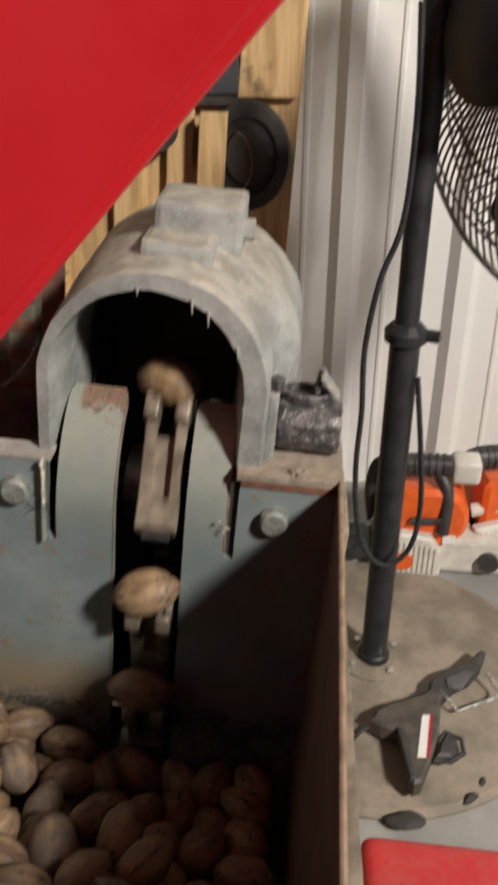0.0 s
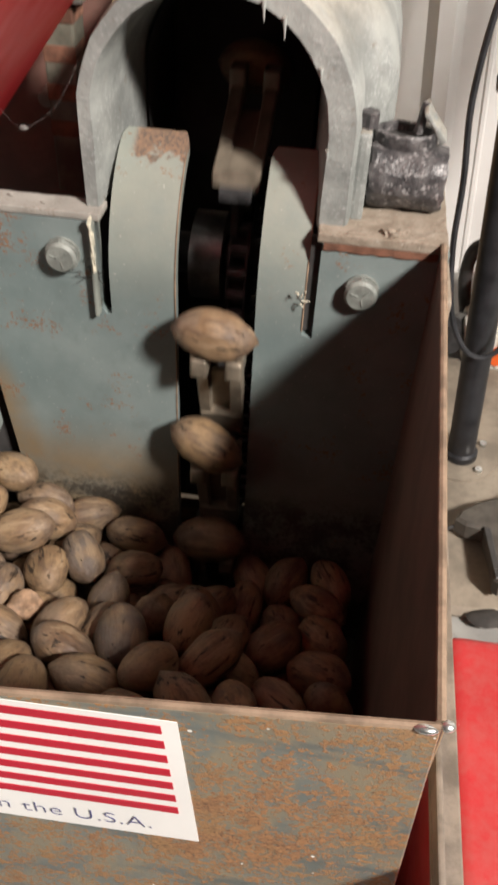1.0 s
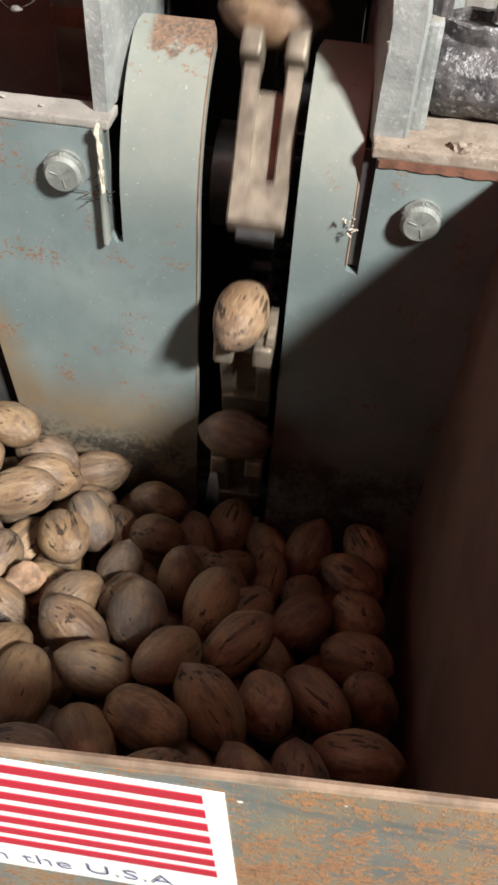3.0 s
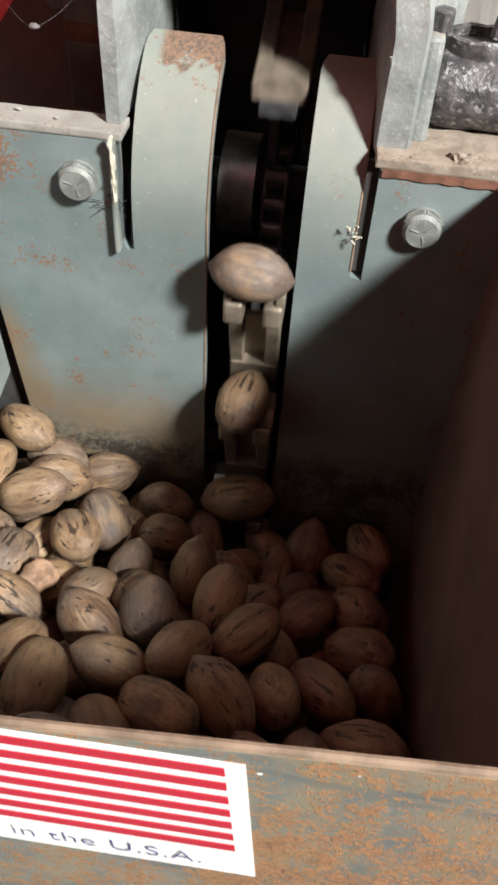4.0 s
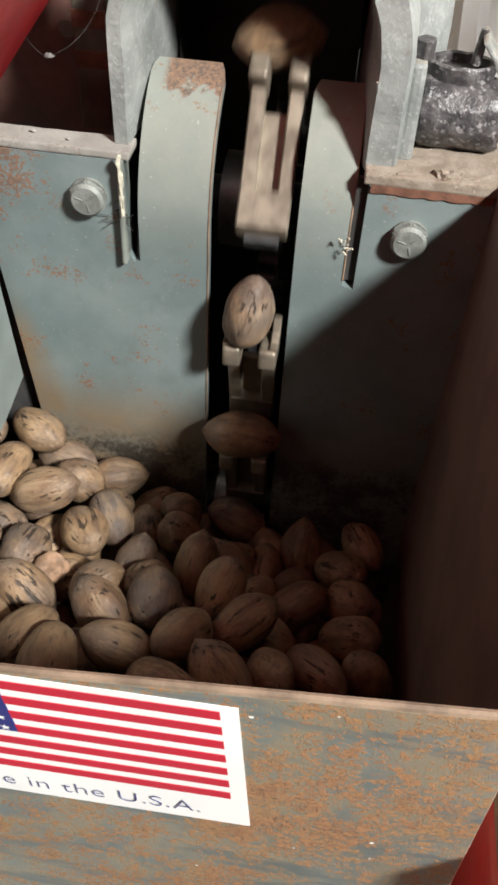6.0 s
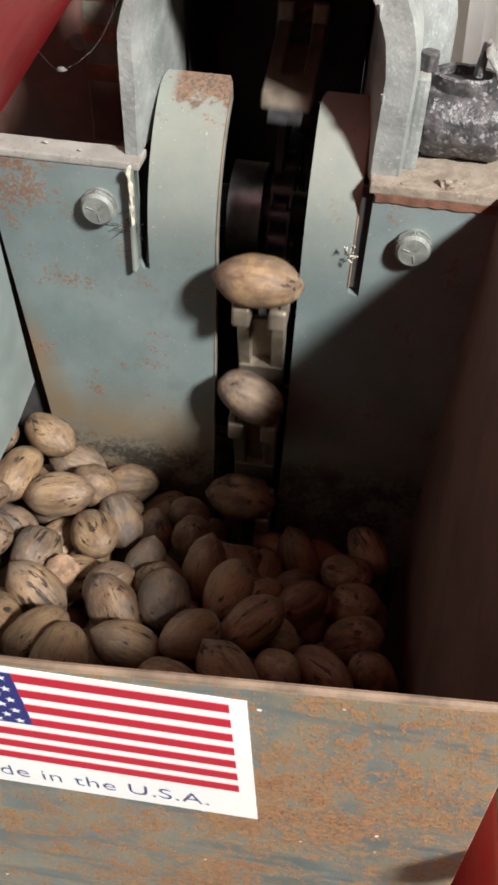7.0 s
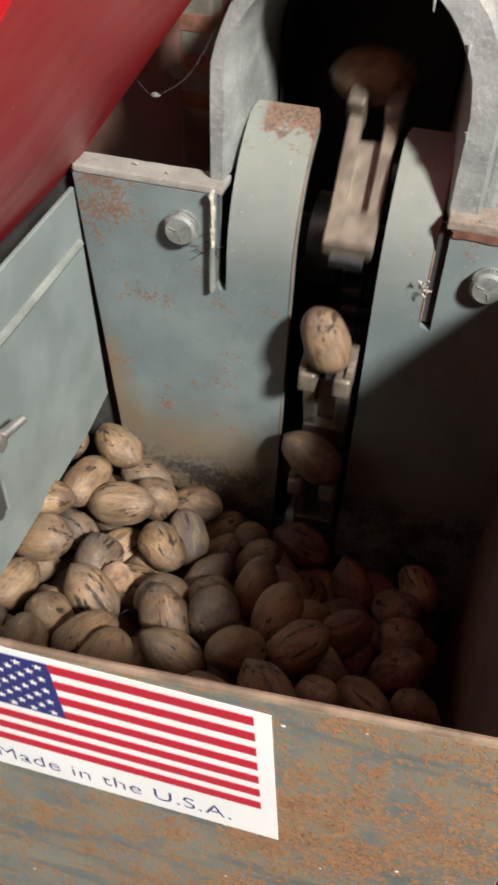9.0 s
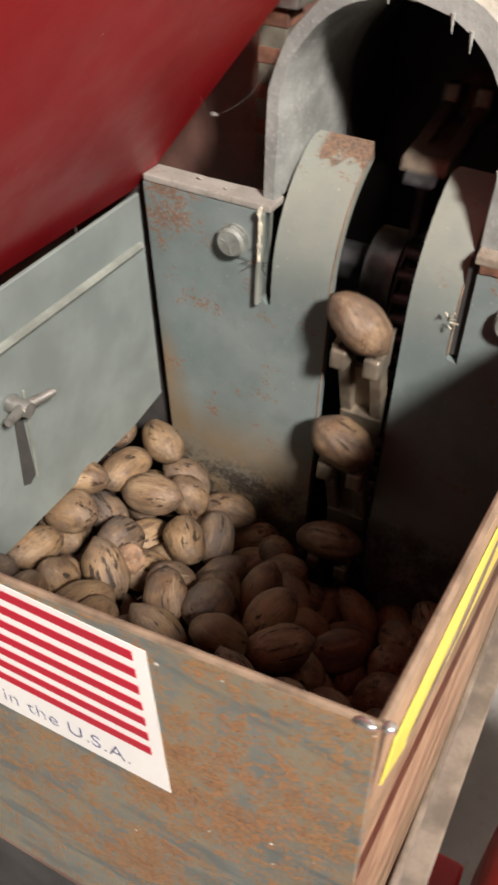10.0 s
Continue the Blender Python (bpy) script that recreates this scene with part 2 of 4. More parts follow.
def concrete():
    m = Nodes("dusty_concrete")
    col = m.mix(m.ramp(m.noise(5, 6), 0.35, 0.65), (0.27, 0.265, 0.25), (0.38, 0.375, 0.35))
    col = m.mix(m.ramp(m.noise(60, 4), 0.58, 0.72, 0, 0.5), col, (0.22, 0.21, 0.19))
    m.bump(m.noise(130, 4), 0.3, 0.001)
    return m.done(col, 0.75)


def greasy_dust():
    """Black grease caked with dust and pale glinting flecks."""
    m = Nodes("greasy_dust")
    col = m.mix(m.ramp(m.noise(90, 4), 0.35, 0.65), (0.030, 0.028, 0.030), (0.105, 0.098, 0.098))
    fleck = m.math("ADD", m.math("MULTIPLY", m.grains(520), 0.35), m.math("MULTIPLY", m.noise(110, 4, 0.7), 0.65))
    col = m.mix(m.ramp(fleck, 0.58, 0.72, 0, 0.6), col, (0.40, 0.385, 0.38))
    m.bump(m.math("ADD", m.noise(150, 4), m.noise(420, 2)), 0.6, 0.001)
    return m.done(col, 0.42)


def ledge_dust():
    """Bare metal ledge under brown-grey dust, browner to the right, with crumbs and rust specks."""
    m = Nodes("dusty_ledge")
    col = m.mix(m.ramp(m.noise(30, 5), 0.35, 0.65), (0.29, 0.280, 0.255), (0.37, 0.355, 0.325))
    brown = m.mix(m.ramp(m.noise(60, 5, 0.7), 0.35, 0.65), (0.215, 0.168, 0.122), (0.315, 0.262, 0.205))
    col = m.mix(m.ramp(m.axis(0), 0.0, 0.05, 0.15, 0.9), col, brown)
    grit = m.math("ADD", m.math("MULTIPLY", m.grains(700), 0.3), m.math("MULTIPLY", m.noise(55, 4, 0.7), 0.7))
    col = m.mix(m.ramp(grit, 0.60, 0.72, 0, 0.45), col, (0.16, 0.11, 0.072))
    col = m.mix(m.ramp(m.noise(380, 2), 0.66, 0.72, 0, 0.7), col, (0.46, 0.42, 0.36))
    m.bump(m.math("ADD", m.noise(320, 3), m.noise(80, 3)), 0.25, 0.001)
    return m.done(col, 0.8)


ENAMEL, FRONT, INSIDE, CAST, RED = painted_steel("grey_green_enamel", False), rusty_sheet(), inside_sheet(), cast_metal(), red_enamel("red_enamel", 0.0)
DUSTYRED = red_enamel("dusty_red_enamel", 0.28)
PECAN, PLY, CONCRETE = pecan_shell(), plywood(), concrete()
ARM = plain("dusty_green_guide", (0.245, 0.265, 0.235), 0.5, 0.0, 0.25, 26)
GUIDE = painted_steel("dusty_enamel", True)
GATE = plain("pale_green_enamel", (0.222, 0.258, 0.245), 0.45, 0.0, 0.16, 12, 0.12)
LEDGE = ledge_dust()
RUST = plain("orange_rust", (0.175, 0.080, 0.050), 0.85, 0.0, 0.45, 70, 0.4)
POST = plain("olive_post", (0.135, 0.128, 0.100), 0.6, 0.0, 0.35, 40, 0.2)
BOLT = plain("zinc_bolt", (0.235, 0.250, 0.228), 0.55, 0.1, 0.3, 90, 0.3)
STEEL = plain("worn_steel", (0.40, 0.39, 0.36), 0.42, 0.75, 0.25, 60, 0.3)
EDGE = plain("tan_bare_edge", (0.25, 0.175, 0.12), 0.7, 0.0, 0.35, 60, 0.3)
TANSHEET = plain("tan_rusted_sheet", (0.34, 0.235, 0.150), 0.65, 0.0, 0.3, 28, 0.3)
BAR = plain("brown_grey_iron", (0.215, 0.175, 0.142), 0.6, 0.2, 0.35, 50, 0.3)
ROLLER = plain("oiled_roller", (0.10, 0.10, 0.105), 0.4, 0.35, 0.3, 80, 0.1)
FORK = plain("nut_stained_steel", (0.255, 0.215, 0.165), 0.45, 0.5, 0.3, 60, 0.3)
OILY = plain("oily_black_steel", (0.042, 0.042, 0.044), 0.5, 0.1, 0.4, 80, 0.3)
GREASE = greasy_dust()
# near-black; in slit, slot, cup, hood and inner walls it stands for shade
NEARBLACK = plain("near_black", (0.05, 0.047, 0.045), 0.8, 0.0, 0.4, 20)
WEBS = plain("cream_caulk", (0.62, 0.58, 0.46), 0.8, 0.0, 0.3, 200)
COBWEB = plain("dusty_cobweb", (0.17, 0.16, 0.15), 0.9, 0.0, 0.2, 200)
WHITE = plain("white_sticker", (0.82, 0.82, 0.80), 0.5, 0.0, 0.03, 20, 0.02)
STRIPE = plain("red_print", (0.46, 0.005, 0.026), 0.6, 0.0, 0.06, 20, 0.02)
BLUE = plain("blue_print", (0.014, 0.017, 0.15), 0.6, 0.0, 0.06, 20, 0.02)
INK = plain("blue_black_ink", (0.030, 0.034, 0.15), 0.5, 0.0, 0.06, 20, 0.02)
YELLOW = plain("yellow_sticker", (0.86, 0.73, 0.14), 0.4, 0.0, 0.08, 20, 0.05)
WALLPAINT = plain("white_wall_sheet", (0.80, 0.80, 0.78), 0.38, 0.0, 0.05, 4, 0.05)
UNSEEN_DARK = plain("unseen_dark_sheet", (0.08, 0.073, 0.063), 0.7, 0.0, 0.06, 3, 0.05)
BLACK = plain("black_powder_coat", (0.03, 0.031, 0.035), 0.4, 0.2, 0.3, 40)
WIRE = plain("dusty_wire", (0.10, 0.085, 0.075), 0.5, 0.2, 0.3, 40)
DUSTY = plain("dusty_black_base", (0.27, 0.228, 0.178), 0.75, 0.0, 0.3, 14, 0.3)
PLASTIC = plain("black_plastic", (0.045, 0.043, 0.042), 0.45, 0.0, 0.3, 50)
ORANGE = plain("orange_plastic", (0.80, 0.13, 0.025), 0.35, 0.0, 0.12, 40, 0.05)
CREAM = plain("cream_plastic", (0.66, 0.63, 0.57), 0.45, 0.0, 0.12, 40, 0.05)
CHROME = plain("bright_wire", (0.62, 0.62, 0.60), 0.25, 0.9, 0.15, 60, 0.05)
BRIGHT = plain("bright_collar", (0.40, 0.40, 0.39), 0.38, 0.9, 0.3, 60, 0.1)
COLLAR = plain("dull_collar", (0.13, 0.13, 0.135), 0.5, 0.3, 0.3, 50, 0.1)
PRIMER = plain("brown_primer_sheet", (0.17, 0.090, 0.072), 0.6, 0.0, 0.3, 18, 0.2)
GUNBODY = plain("dusty_gun_plastic", (0.085, 0.075, 0.063), 0.6, 0.0, 0.35, 40, 0.2)
TYRE = plain("black_rubber", (0.045, 0.040, 0.036), 0.75, 0.0, 0.3, 60)
SLATE = plain("slate_panel", (0.06, 0.065, 0.075), 0.5, 0.0, 0.2, 12)

# ---- shape helpers ----


def part(name, bm, material, parent, label="", smooth=False):
    """Links a bmesh as one mesh object under a thing or a part."""
    mesh = bpy.data.meshes.new(name)
    bmesh.ops.recalc_face_normals(bm, faces=bm.faces)
    bm.to_mesh(mesh)
    bm.free()
    mesh.materials.append(material)
    if smooth:
        mesh.polygons.foreach_set("use_smooth", [True] * len(mesh.polygons))
        mesh.set_sharp_from_angle(angle=radians(38))
    ob = new(name, mesh)
    if parent is not None:
        ob.parent = parent
    return tagged(ob, label)


def thing(name, label, category, m=None, kind="", group=""):
    ob = new(name)
    ob.empty_display_size = 0.05
    if m is not None:
        ob.matrix_world = m
    return tagged(ob, label, category, group, kind)


def box(bm, x0, x1, y0, y1, z0, z1, bevel=0.0, seg=2):
    made = bmesh.ops.create_cube(bm, size=1.0, matrix=Matrix.Translation(((x0 + x1) / 2, (y0 + y1) / 2, (z0 + z1) / 2)) @ Matrix.Diagonal((x1 - x0, y1 - y0, z1 - z0, 1)))
    if bevel:
        edges = {e for v in made["verts"] for e in v.link_edges}
        bmesh.ops.bevel(bm, geom=list(edges), offset=bevel, segments=seg, affect="EDGES", profile=0.6)
    return bm


def prism(bm, outline, y0, y1, axis="y", bevel=0.0):
    """A flat plate cut to an outline, between two places along an axis."""
    def at(p, d):
        return (p[0], d, p[1]) if axis == "y" else (d, p[0], p[1]) if axis == "x" else (p[0], p[1], d)
    a = [bm.verts.new(at(p, y0)) for p in outline]
    b = [bm.verts.new(at(p, y1)) for p in outline]
    faces = [bm.faces.new(a), bm.faces.new(b[::-1])]
    n = len(outline)
    for k in range(n):
        faces.append(bm.faces.new((a[k], b[k], b[(k + 1) % n], a[(k + 1) % n])))
    bmesh.ops.recalc_face_normals(bm, faces=faces)
    if bevel:
        bmesh.ops.bevel(bm, geom=[e for e in {e for f in faces[:2] for e in f.edges}], offset=bevel, segments=1, affect="EDGES")
    return bm


def rod(bm, p, q, r, r2=None, seg=16):
    p, q = Vector(p), Vector(q)
    turn = (q - p).to_track_quat("Z", "Y").to_matrix().to_4x4()
    bmesh.ops.create_cone(bm, cap_ends=True, segments=seg, radius1=r, radius2=r if r2 is None else r2, depth=(q - p).length, matrix=Matrix.Translation((p + q) / 2) @ turn)
    return bm


def tube(bm, points, r, seg=6):
    """A round wire bent through the points."""
    pts = [Vector(p) for p in points]
    rings = []
    side = None
    for k, p in enumerate(pts):
        d = (pts[min(k + 1, len(pts) - 1)] - pts[max(k - 1, 0)]).normalized()
        if side is None:
            side = d.orthogonal().normalized()
        side = (side - d * side.dot(d)).normalized()
        up = d.cross(side)
        rings.append([bm.verts.new(p + r * (math.cos(2 * math.pi * j / seg) * side + math.sin(2 * math.pi * j / seg) * up)) for j in range(seg)])
    for a, b in zip(rings, rings[1:]):
        for j in range(seg):
            bm.faces.new((a[j], a[(j + 1) % seg], b[(j + 1) % seg], b[j]))
    bm.faces.new(rings[0]), bm.faces.new(rings[-1][::-1])
    return bm


def curve_through(points, steps=8):
    """A smooth line through the points."""
    p = [Vector(v) for v in points]
    out = []
    for k in range(len(p) - 1):
        a, b, c, d = p[max(k - 1, 0)], p[k], p[k + 1], p[min(k + 2, len(p) - 1)]
        for s in range(steps):
            t = s / steps
            out.append(0.5 * (2 * b + (c - a) * t + (2 * a - 5 * b + 4 * c - d) * t * t + (3 * b - a - 3 * c + d) * t ** 3))
    return out + [p[-1]]


def lathe(bm, profile, seg=32, m=Matrix()):
    """Turned shape: profile of (radius, height) round z."""
    rings = [[bm.verts.new(m @ Vector((r * math.cos(2 * math.pi * j / seg), r * math.sin(2 * math.pi * j / seg), z))) for j in range(seg)] for r, z in profile]
    for a, b in zip(rings, rings[1:]):
        for j in range(seg):
            bm.faces.new((a[j], a[(j + 1) % seg], b[(j + 1) % seg], b[j]))
    bm.faces.new(rings[0][::-1]), bm.faces.new(rings[-1])
    return bm


def roughen(bm, amount, scale, seed=0.0):
    for v in bm.verts:
        v.co += amount * Vector(noise.noise_vector(v.co * scale + Vector((seed, seed, seed))))
    return bm


def fresh():
    return bmesh.new()


# ---- room ----
def room():
    part("floor", box(fresh(), -4.6, 5.2, -5.6, 1.06, -0.12, 0.0), CONCRETE, None)
    tagged(bpy.data.objects["floor"], "dusty grey concrete floor", "floor", kind="structure")
    # ribbed metal back wall: each sheet rib is folded
    pitch = 0.2200
    y = 1.03
    outline = []
    first = 0.196 - 22 * pitch
    outline.append((first - 0.1, y))
    for k in range(46):
        c = first + k * pitch
        outline += [(c - 0.030, y), (c - 0.013, y - 0.022), (c + 0.013, y - 0.022), (c + 0.030, y)]
        for g in (0.078, 0.142):
            outline += [(c + g - 0.006, y), (c + g - 0.003, y - 0.004), (c + g + 0.003, y - 0.004), (c + g + 0.006, y)]
    outline.append((5.2, y))
    outline = [p for p in outline if -4.6 <= p[0] <= 5.2]
    bm = fresh()
    lo = [bm.verts.new((px, py, 0.0)) for px, py in outline]
    hi = [bm.verts.new((px, py, 3.6)) for px, py in outline]
    lo2 = [bm.verts.new((px, 1.10, 0.0)) for px, py in (outline[0], outline[-1])]
    hi2 = [bm.verts.new((px, 1.10, 3.6)) for px, py in (outline[0], outline[-1])]
    for k in range(len(outline) - 1):
        bm.faces.new((lo[k], lo[k + 1], hi[k + 1], hi[k]))
    bm.faces.new((lo2[0], lo2[1], hi2[1], hi2[0]))
    wall = part("wall_north", bm, WALLPAINT, None)
    tagged(wall, "white ribbed sheet metal shop wall", "wall", kind="structure")
    # added walls and ceiling out of view, dark and distant to keep bounced light low
    for k, name in enumerate(("wall_south", "wall_east", "wall_west")):
        spans = ((-4.6, 5.2, -5.7, -5.6), (5.2, 5.3, -5.7, 1.10), (-4.7, -4.6, -5.7, 1.10))[k]
        ob = part(name, box(fresh(), *spans, 0.0, 3.6), UNSEEN_DARK, None)
        tagged(ob, "unseen dark wall added to close the room and limit bounced light", "wall", kind="structure")
    ob = part("ceiling", box(fresh(), -4.7, 5.3, -5.7, 1.10, 3.6, 3.7), UNSEEN_DARK, None)
    tagged(ob, "unseen dark ceiling added to close the room and limit bounced light", "ceiling", kind="structure")


room()


# ---- the cracking machine ----
machine = thing("nut_cracking_machine", "old grey-green and red pecan cracker with a rusty hopper", "machine", LEVEL)


def set_back(build, depth=0.012):
    """The plate and all that is fixed to it stand a little behind the hopper's origin."""
    before = set(bpy.data.objects)
    build()
    for ob in bpy.data.objects:
        if ob not in before:
            ob.data.transform(Matrix.Translation((0, depth, 0)))


def hex_bolt(parent, x, z, y=0.0):
    bm = fresh()
    # hexagon whose corners are turned off to a round face
    rod(bm, (x, y - 0.0068, z), (x, y - 0.0018, z), 0.0118, seg=6)
    bmesh.ops.bevel(bm, geom=bm.edges[:], offset=0.0009, segments=2, affect="EDGES")
    rod(bm, (x, y - 0.0066, z), (x, y - 0.0088, z), 0.0106, 0.0088, seg=28)
    bm2 = rod(bm, (x, y - 0.0020, z), (x, y + 0.001, z), 0.0113, seg=28)
    bolt = part("bolt", bm2, BOLT, parent, "grey steel hex bolt head")
    for k in range(3):
        a = 2 * math.pi * (k / 3 + 0.12)
        mark = rod(fresh(), (x + 0.002 * math.cos(a), y - 0.0089, z + 0.002 * math.sin(a)), (x + 0.0068 * math.cos(a), y - 0.0089, z + 0.0068 * math.sin(a)), 0.00045, seg=6)
        part("grade_mark", mark, BOLT, bolt)
    return bolt


def arm_strip(bm, x0, x1, z0, radius, sweep, thick, lead):
    """Guide strip that rises from the plate and curls back over the sprocket; its free end has rounded corners."""
    steps = 20
    rows = []
    for k in range(-1, steps + 1):
        a = radians(sweep) * max(k, 0) / steps
        drop = lead if k < 0 else 0.0
        inset = (0.0, 0.0008, 0.003)[k - steps + 2] if k >= steps - 2 else 0.0
        row = []
        for rr in (radius, radius - thick):
            for xx in (x0 + inset, x1 - inset):
                row.append(bm.verts.new((xx, radius - rr * math.cos(a), z0 + rr * math.sin(a) - drop)))
        rows.append(row)
    for a, b in zip(rows, rows[1:]):
        for i, j in ((0, 1), (1, 3), (3, 2), (2, 0)):
            bm.faces.new((a[i], a[j], b[j], b[i]))
    e = rows[-1]
    bm.faces.new((e[0], e[1], e[3], e[2]))
    s = rows[0]
    bm.faces.new((s[0], s[2], s[3], s[1]))
    return bm


def cut_up(bm, most=0.006):
    """Cut long edges, so that a surface can be made uneven."""
    bmesh.ops.subdivide_edges(bm, edges=[e for e in bm.edges if e.calc_length() > 4 * most], cuts=11, use_grid_fill=True)
    return bm


def face_plate():
    left = [(-0.169, 0.925), (-0.0735, 0.925), (-0.0735, 0.862), (-0.070, 0.857), (-0.0665, 0.858), (-0.0225, 0.858), (-0.0225, 0.40), (-0.124, 0.40)]
    right = [(0.031, 0.40), (0.031, 0.858), (0.0625, 0.858), (0.0695, 0.856), (0.0695, 0.928), (0.147, 0.928), (0.147, 0.40)]
    plates = []
    for outline, x0, x1, sweep in ((left, -0.0665, -0.0225, 70), (right, 0.031, 0.0625, 67)):
        bm = prism(fresh(), outline, 0.0, 0.008)
        arm_strip(bm, x0, x1, 0.882, 0.0875, sweep, 0.008, 0.024)
        bmesh.ops.remove_doubles(bm, verts=bm.verts[:], dist=0.0001)
        inner = [f for f in bm.faces if all(abs(v.co.z - 0.858) < 0.0002 and x0 - 0.0002 < v.co.x < x1 + 0.0002 for v in f.verts)]
        bmesh.ops.delete(bm, geom=inner, context="FACES")
        plates.append(part("face_plate", bm, GUIDE, machine, "grey-green plate whose curved guide arm is worn at its top", smooth=True))
        curl = [(x1 - 0.0002, 0.0875 - 0.0876 * math.cos(radians(a)), 0.882 + 0.0876 * math.sin(radians(a))) for a in range(0, 66, 6)]
        # tan tube draws the worn edge together with its bevel highlight
        part("worn_lit_edge", tube(fresh(), [(x1 - 0.0002, -0.0001, z) for z in ((0.700, 0.760, 0.820, 0.875) if x0 < 0 else (0.862, 0.875))] + curl, 0.00055, 6), EDGE, plates[-1], "tan line for worn paint and the bevel's highlight along the edge")
    hex_bolt(plates[0], -0.0957, 0.9010)
    hex_bolt(plates[1], 0.0972, 0.8975)
    # ledges: the plate's top edges folded back
    part("ledge", roughen(cut_up(box(fresh(), -0.169, -0.070, 0.0, 0.020, 0.9255, 0.9305, 0.0012)), 0.0004, 140), LEDGE, machine, "dusty folded top ledge with a rusty lip")
    part("ledge", roughen(cut_up(box(fresh(), 0.066, 0.145, -0.001, 0.085, 0.9285, 0.9350, 0.0012)), 0.0007, 140), LEDGE, machine, "dusty folded top ledge with a rusty lip")
    bm = fresh()
    n, x0, x1, z = 40, 0.0705, 0.140, 0.9255
    lo, hi = [], []
    for k in range(n + 1):
        xx = x0 + (x1 - x0) * k / n
        d = 0.0012 + 0.0024 * abs(noise.noise(Vector((xx * 90, z * 7, 0))))
        lo.append(bm.verts.new((xx, -0.0011, z - d)))
        hi.append(bm.verts.new((xx, -0.0013, z + 0.0035)))
    for k in range(n):
        bm.faces.new((lo[k], lo[k + 1], hi[k + 1], hi[k]))
    part("rust_lip", bm, RUST, machine)
    for x, y, w in ((0.111, 0.006, 0.0065), (0.116, 0.009, 0.004), (0.086, 0.003, 0.002), (0.129, 0.004, 0.0025), (-0.131, 0.012, 0.0018), (-0.108, 0.007, 0.0014)):
        bm = fresh()
        bmesh.ops.create_icosphere(bm, subdivisions=3, radius=w, matrix=Matrix.Translation((x, y, 0.9352 if x > 0 else 0.9317)) @ Matrix.Diagonal((1.2, 0.7, 0.4, 1)))
        part("crumb", roughen(bm, w * 0.5, 300, x), LEDGE, machine, smooth=True)
    # slit lips
    part("slit_lip", box(fresh(), -0.0765, -0.0735, -0.006, 0.012, 0.858, 0.926, 0.0012), ARM, machine)
    bm = box(fresh(), -0.0750, -0.0736, -0.0070, -0.0044, 0.893, 0.9315)
    bmesh.ops.subdivide_edges(bm, edges=bm.edges[:], cuts=9, use_grid_fill=True)
    roughen(bm, 0.0017, 780)
    part("caulk", bm, WEBS, machine, "crumbly cream caulk along the slit", smooth=True)
    # near-black strip painted in as the shade within the slit
    part("slit_shade", box(fresh(), 0.0627, 0.0690, 0.004, 0.006, 0.860, 0.930), NEARBLACK, machine)
    bm = fresh()
    for k in range(9):
        a = Vector((0.0605 + random.uniform(-0.004, 0.003), -0.0015 - 0.004 * random.random(), 0.889 + random.uniform(-0.007, 0.008)))
        tube(bm, [a, a + Vector((random.uniform(-0.004, 0.004), random.uniform(-0.002, 0), random.uniform(-0.002, 0.003)))], 0.0005, 5)
    part("fluff", bm, WEBS, machine, "white fluff caught at the slit")
    bm = fresh()
    for k in range(20):
        a = Vector((-0.086 + 0.012 * random.random(), -0.0016, 0.899 - 0.014 * random.random()))
        tube(bm, [a, a + Vector((random.uniform(-0.008, 0.008), -0.001, random.uniform(-0.006, 0.006)))], 0.00022, 4)
    part("cobweb", bm, NEARBLACK, machine, "dusty grey cobweb beside the bolt")


set_back(face_plate)


def web_strand():
    line = curve_through([(-0.142, 0.018, 1.000), (-0.122, 0.000, 0.989), (-0.106, -0.012, 0.9865), (-0.090, 0.000, 0.996), (-0.078, 0.010, 1.018)])
    part("web_strand", tube(fresh(), line, 0.00006, 4), COBWEB, machine, "thin dusty cobweb thread")
    bm = fresh()
    bmesh.ops.create_icosphere(bm, subdivisions=2, radius=0.0021, matrix=Matrix.Translation((-0.106, -0.012, 0.9863)) @ Matrix.Diagonal((1.3, 0.8, 0.7, 1)))
    part("web_fluff", roughen(bm, 0.0012, 500), COBWEB, machine, "fluff hanging in the cobweb")


set_back(web_strand)


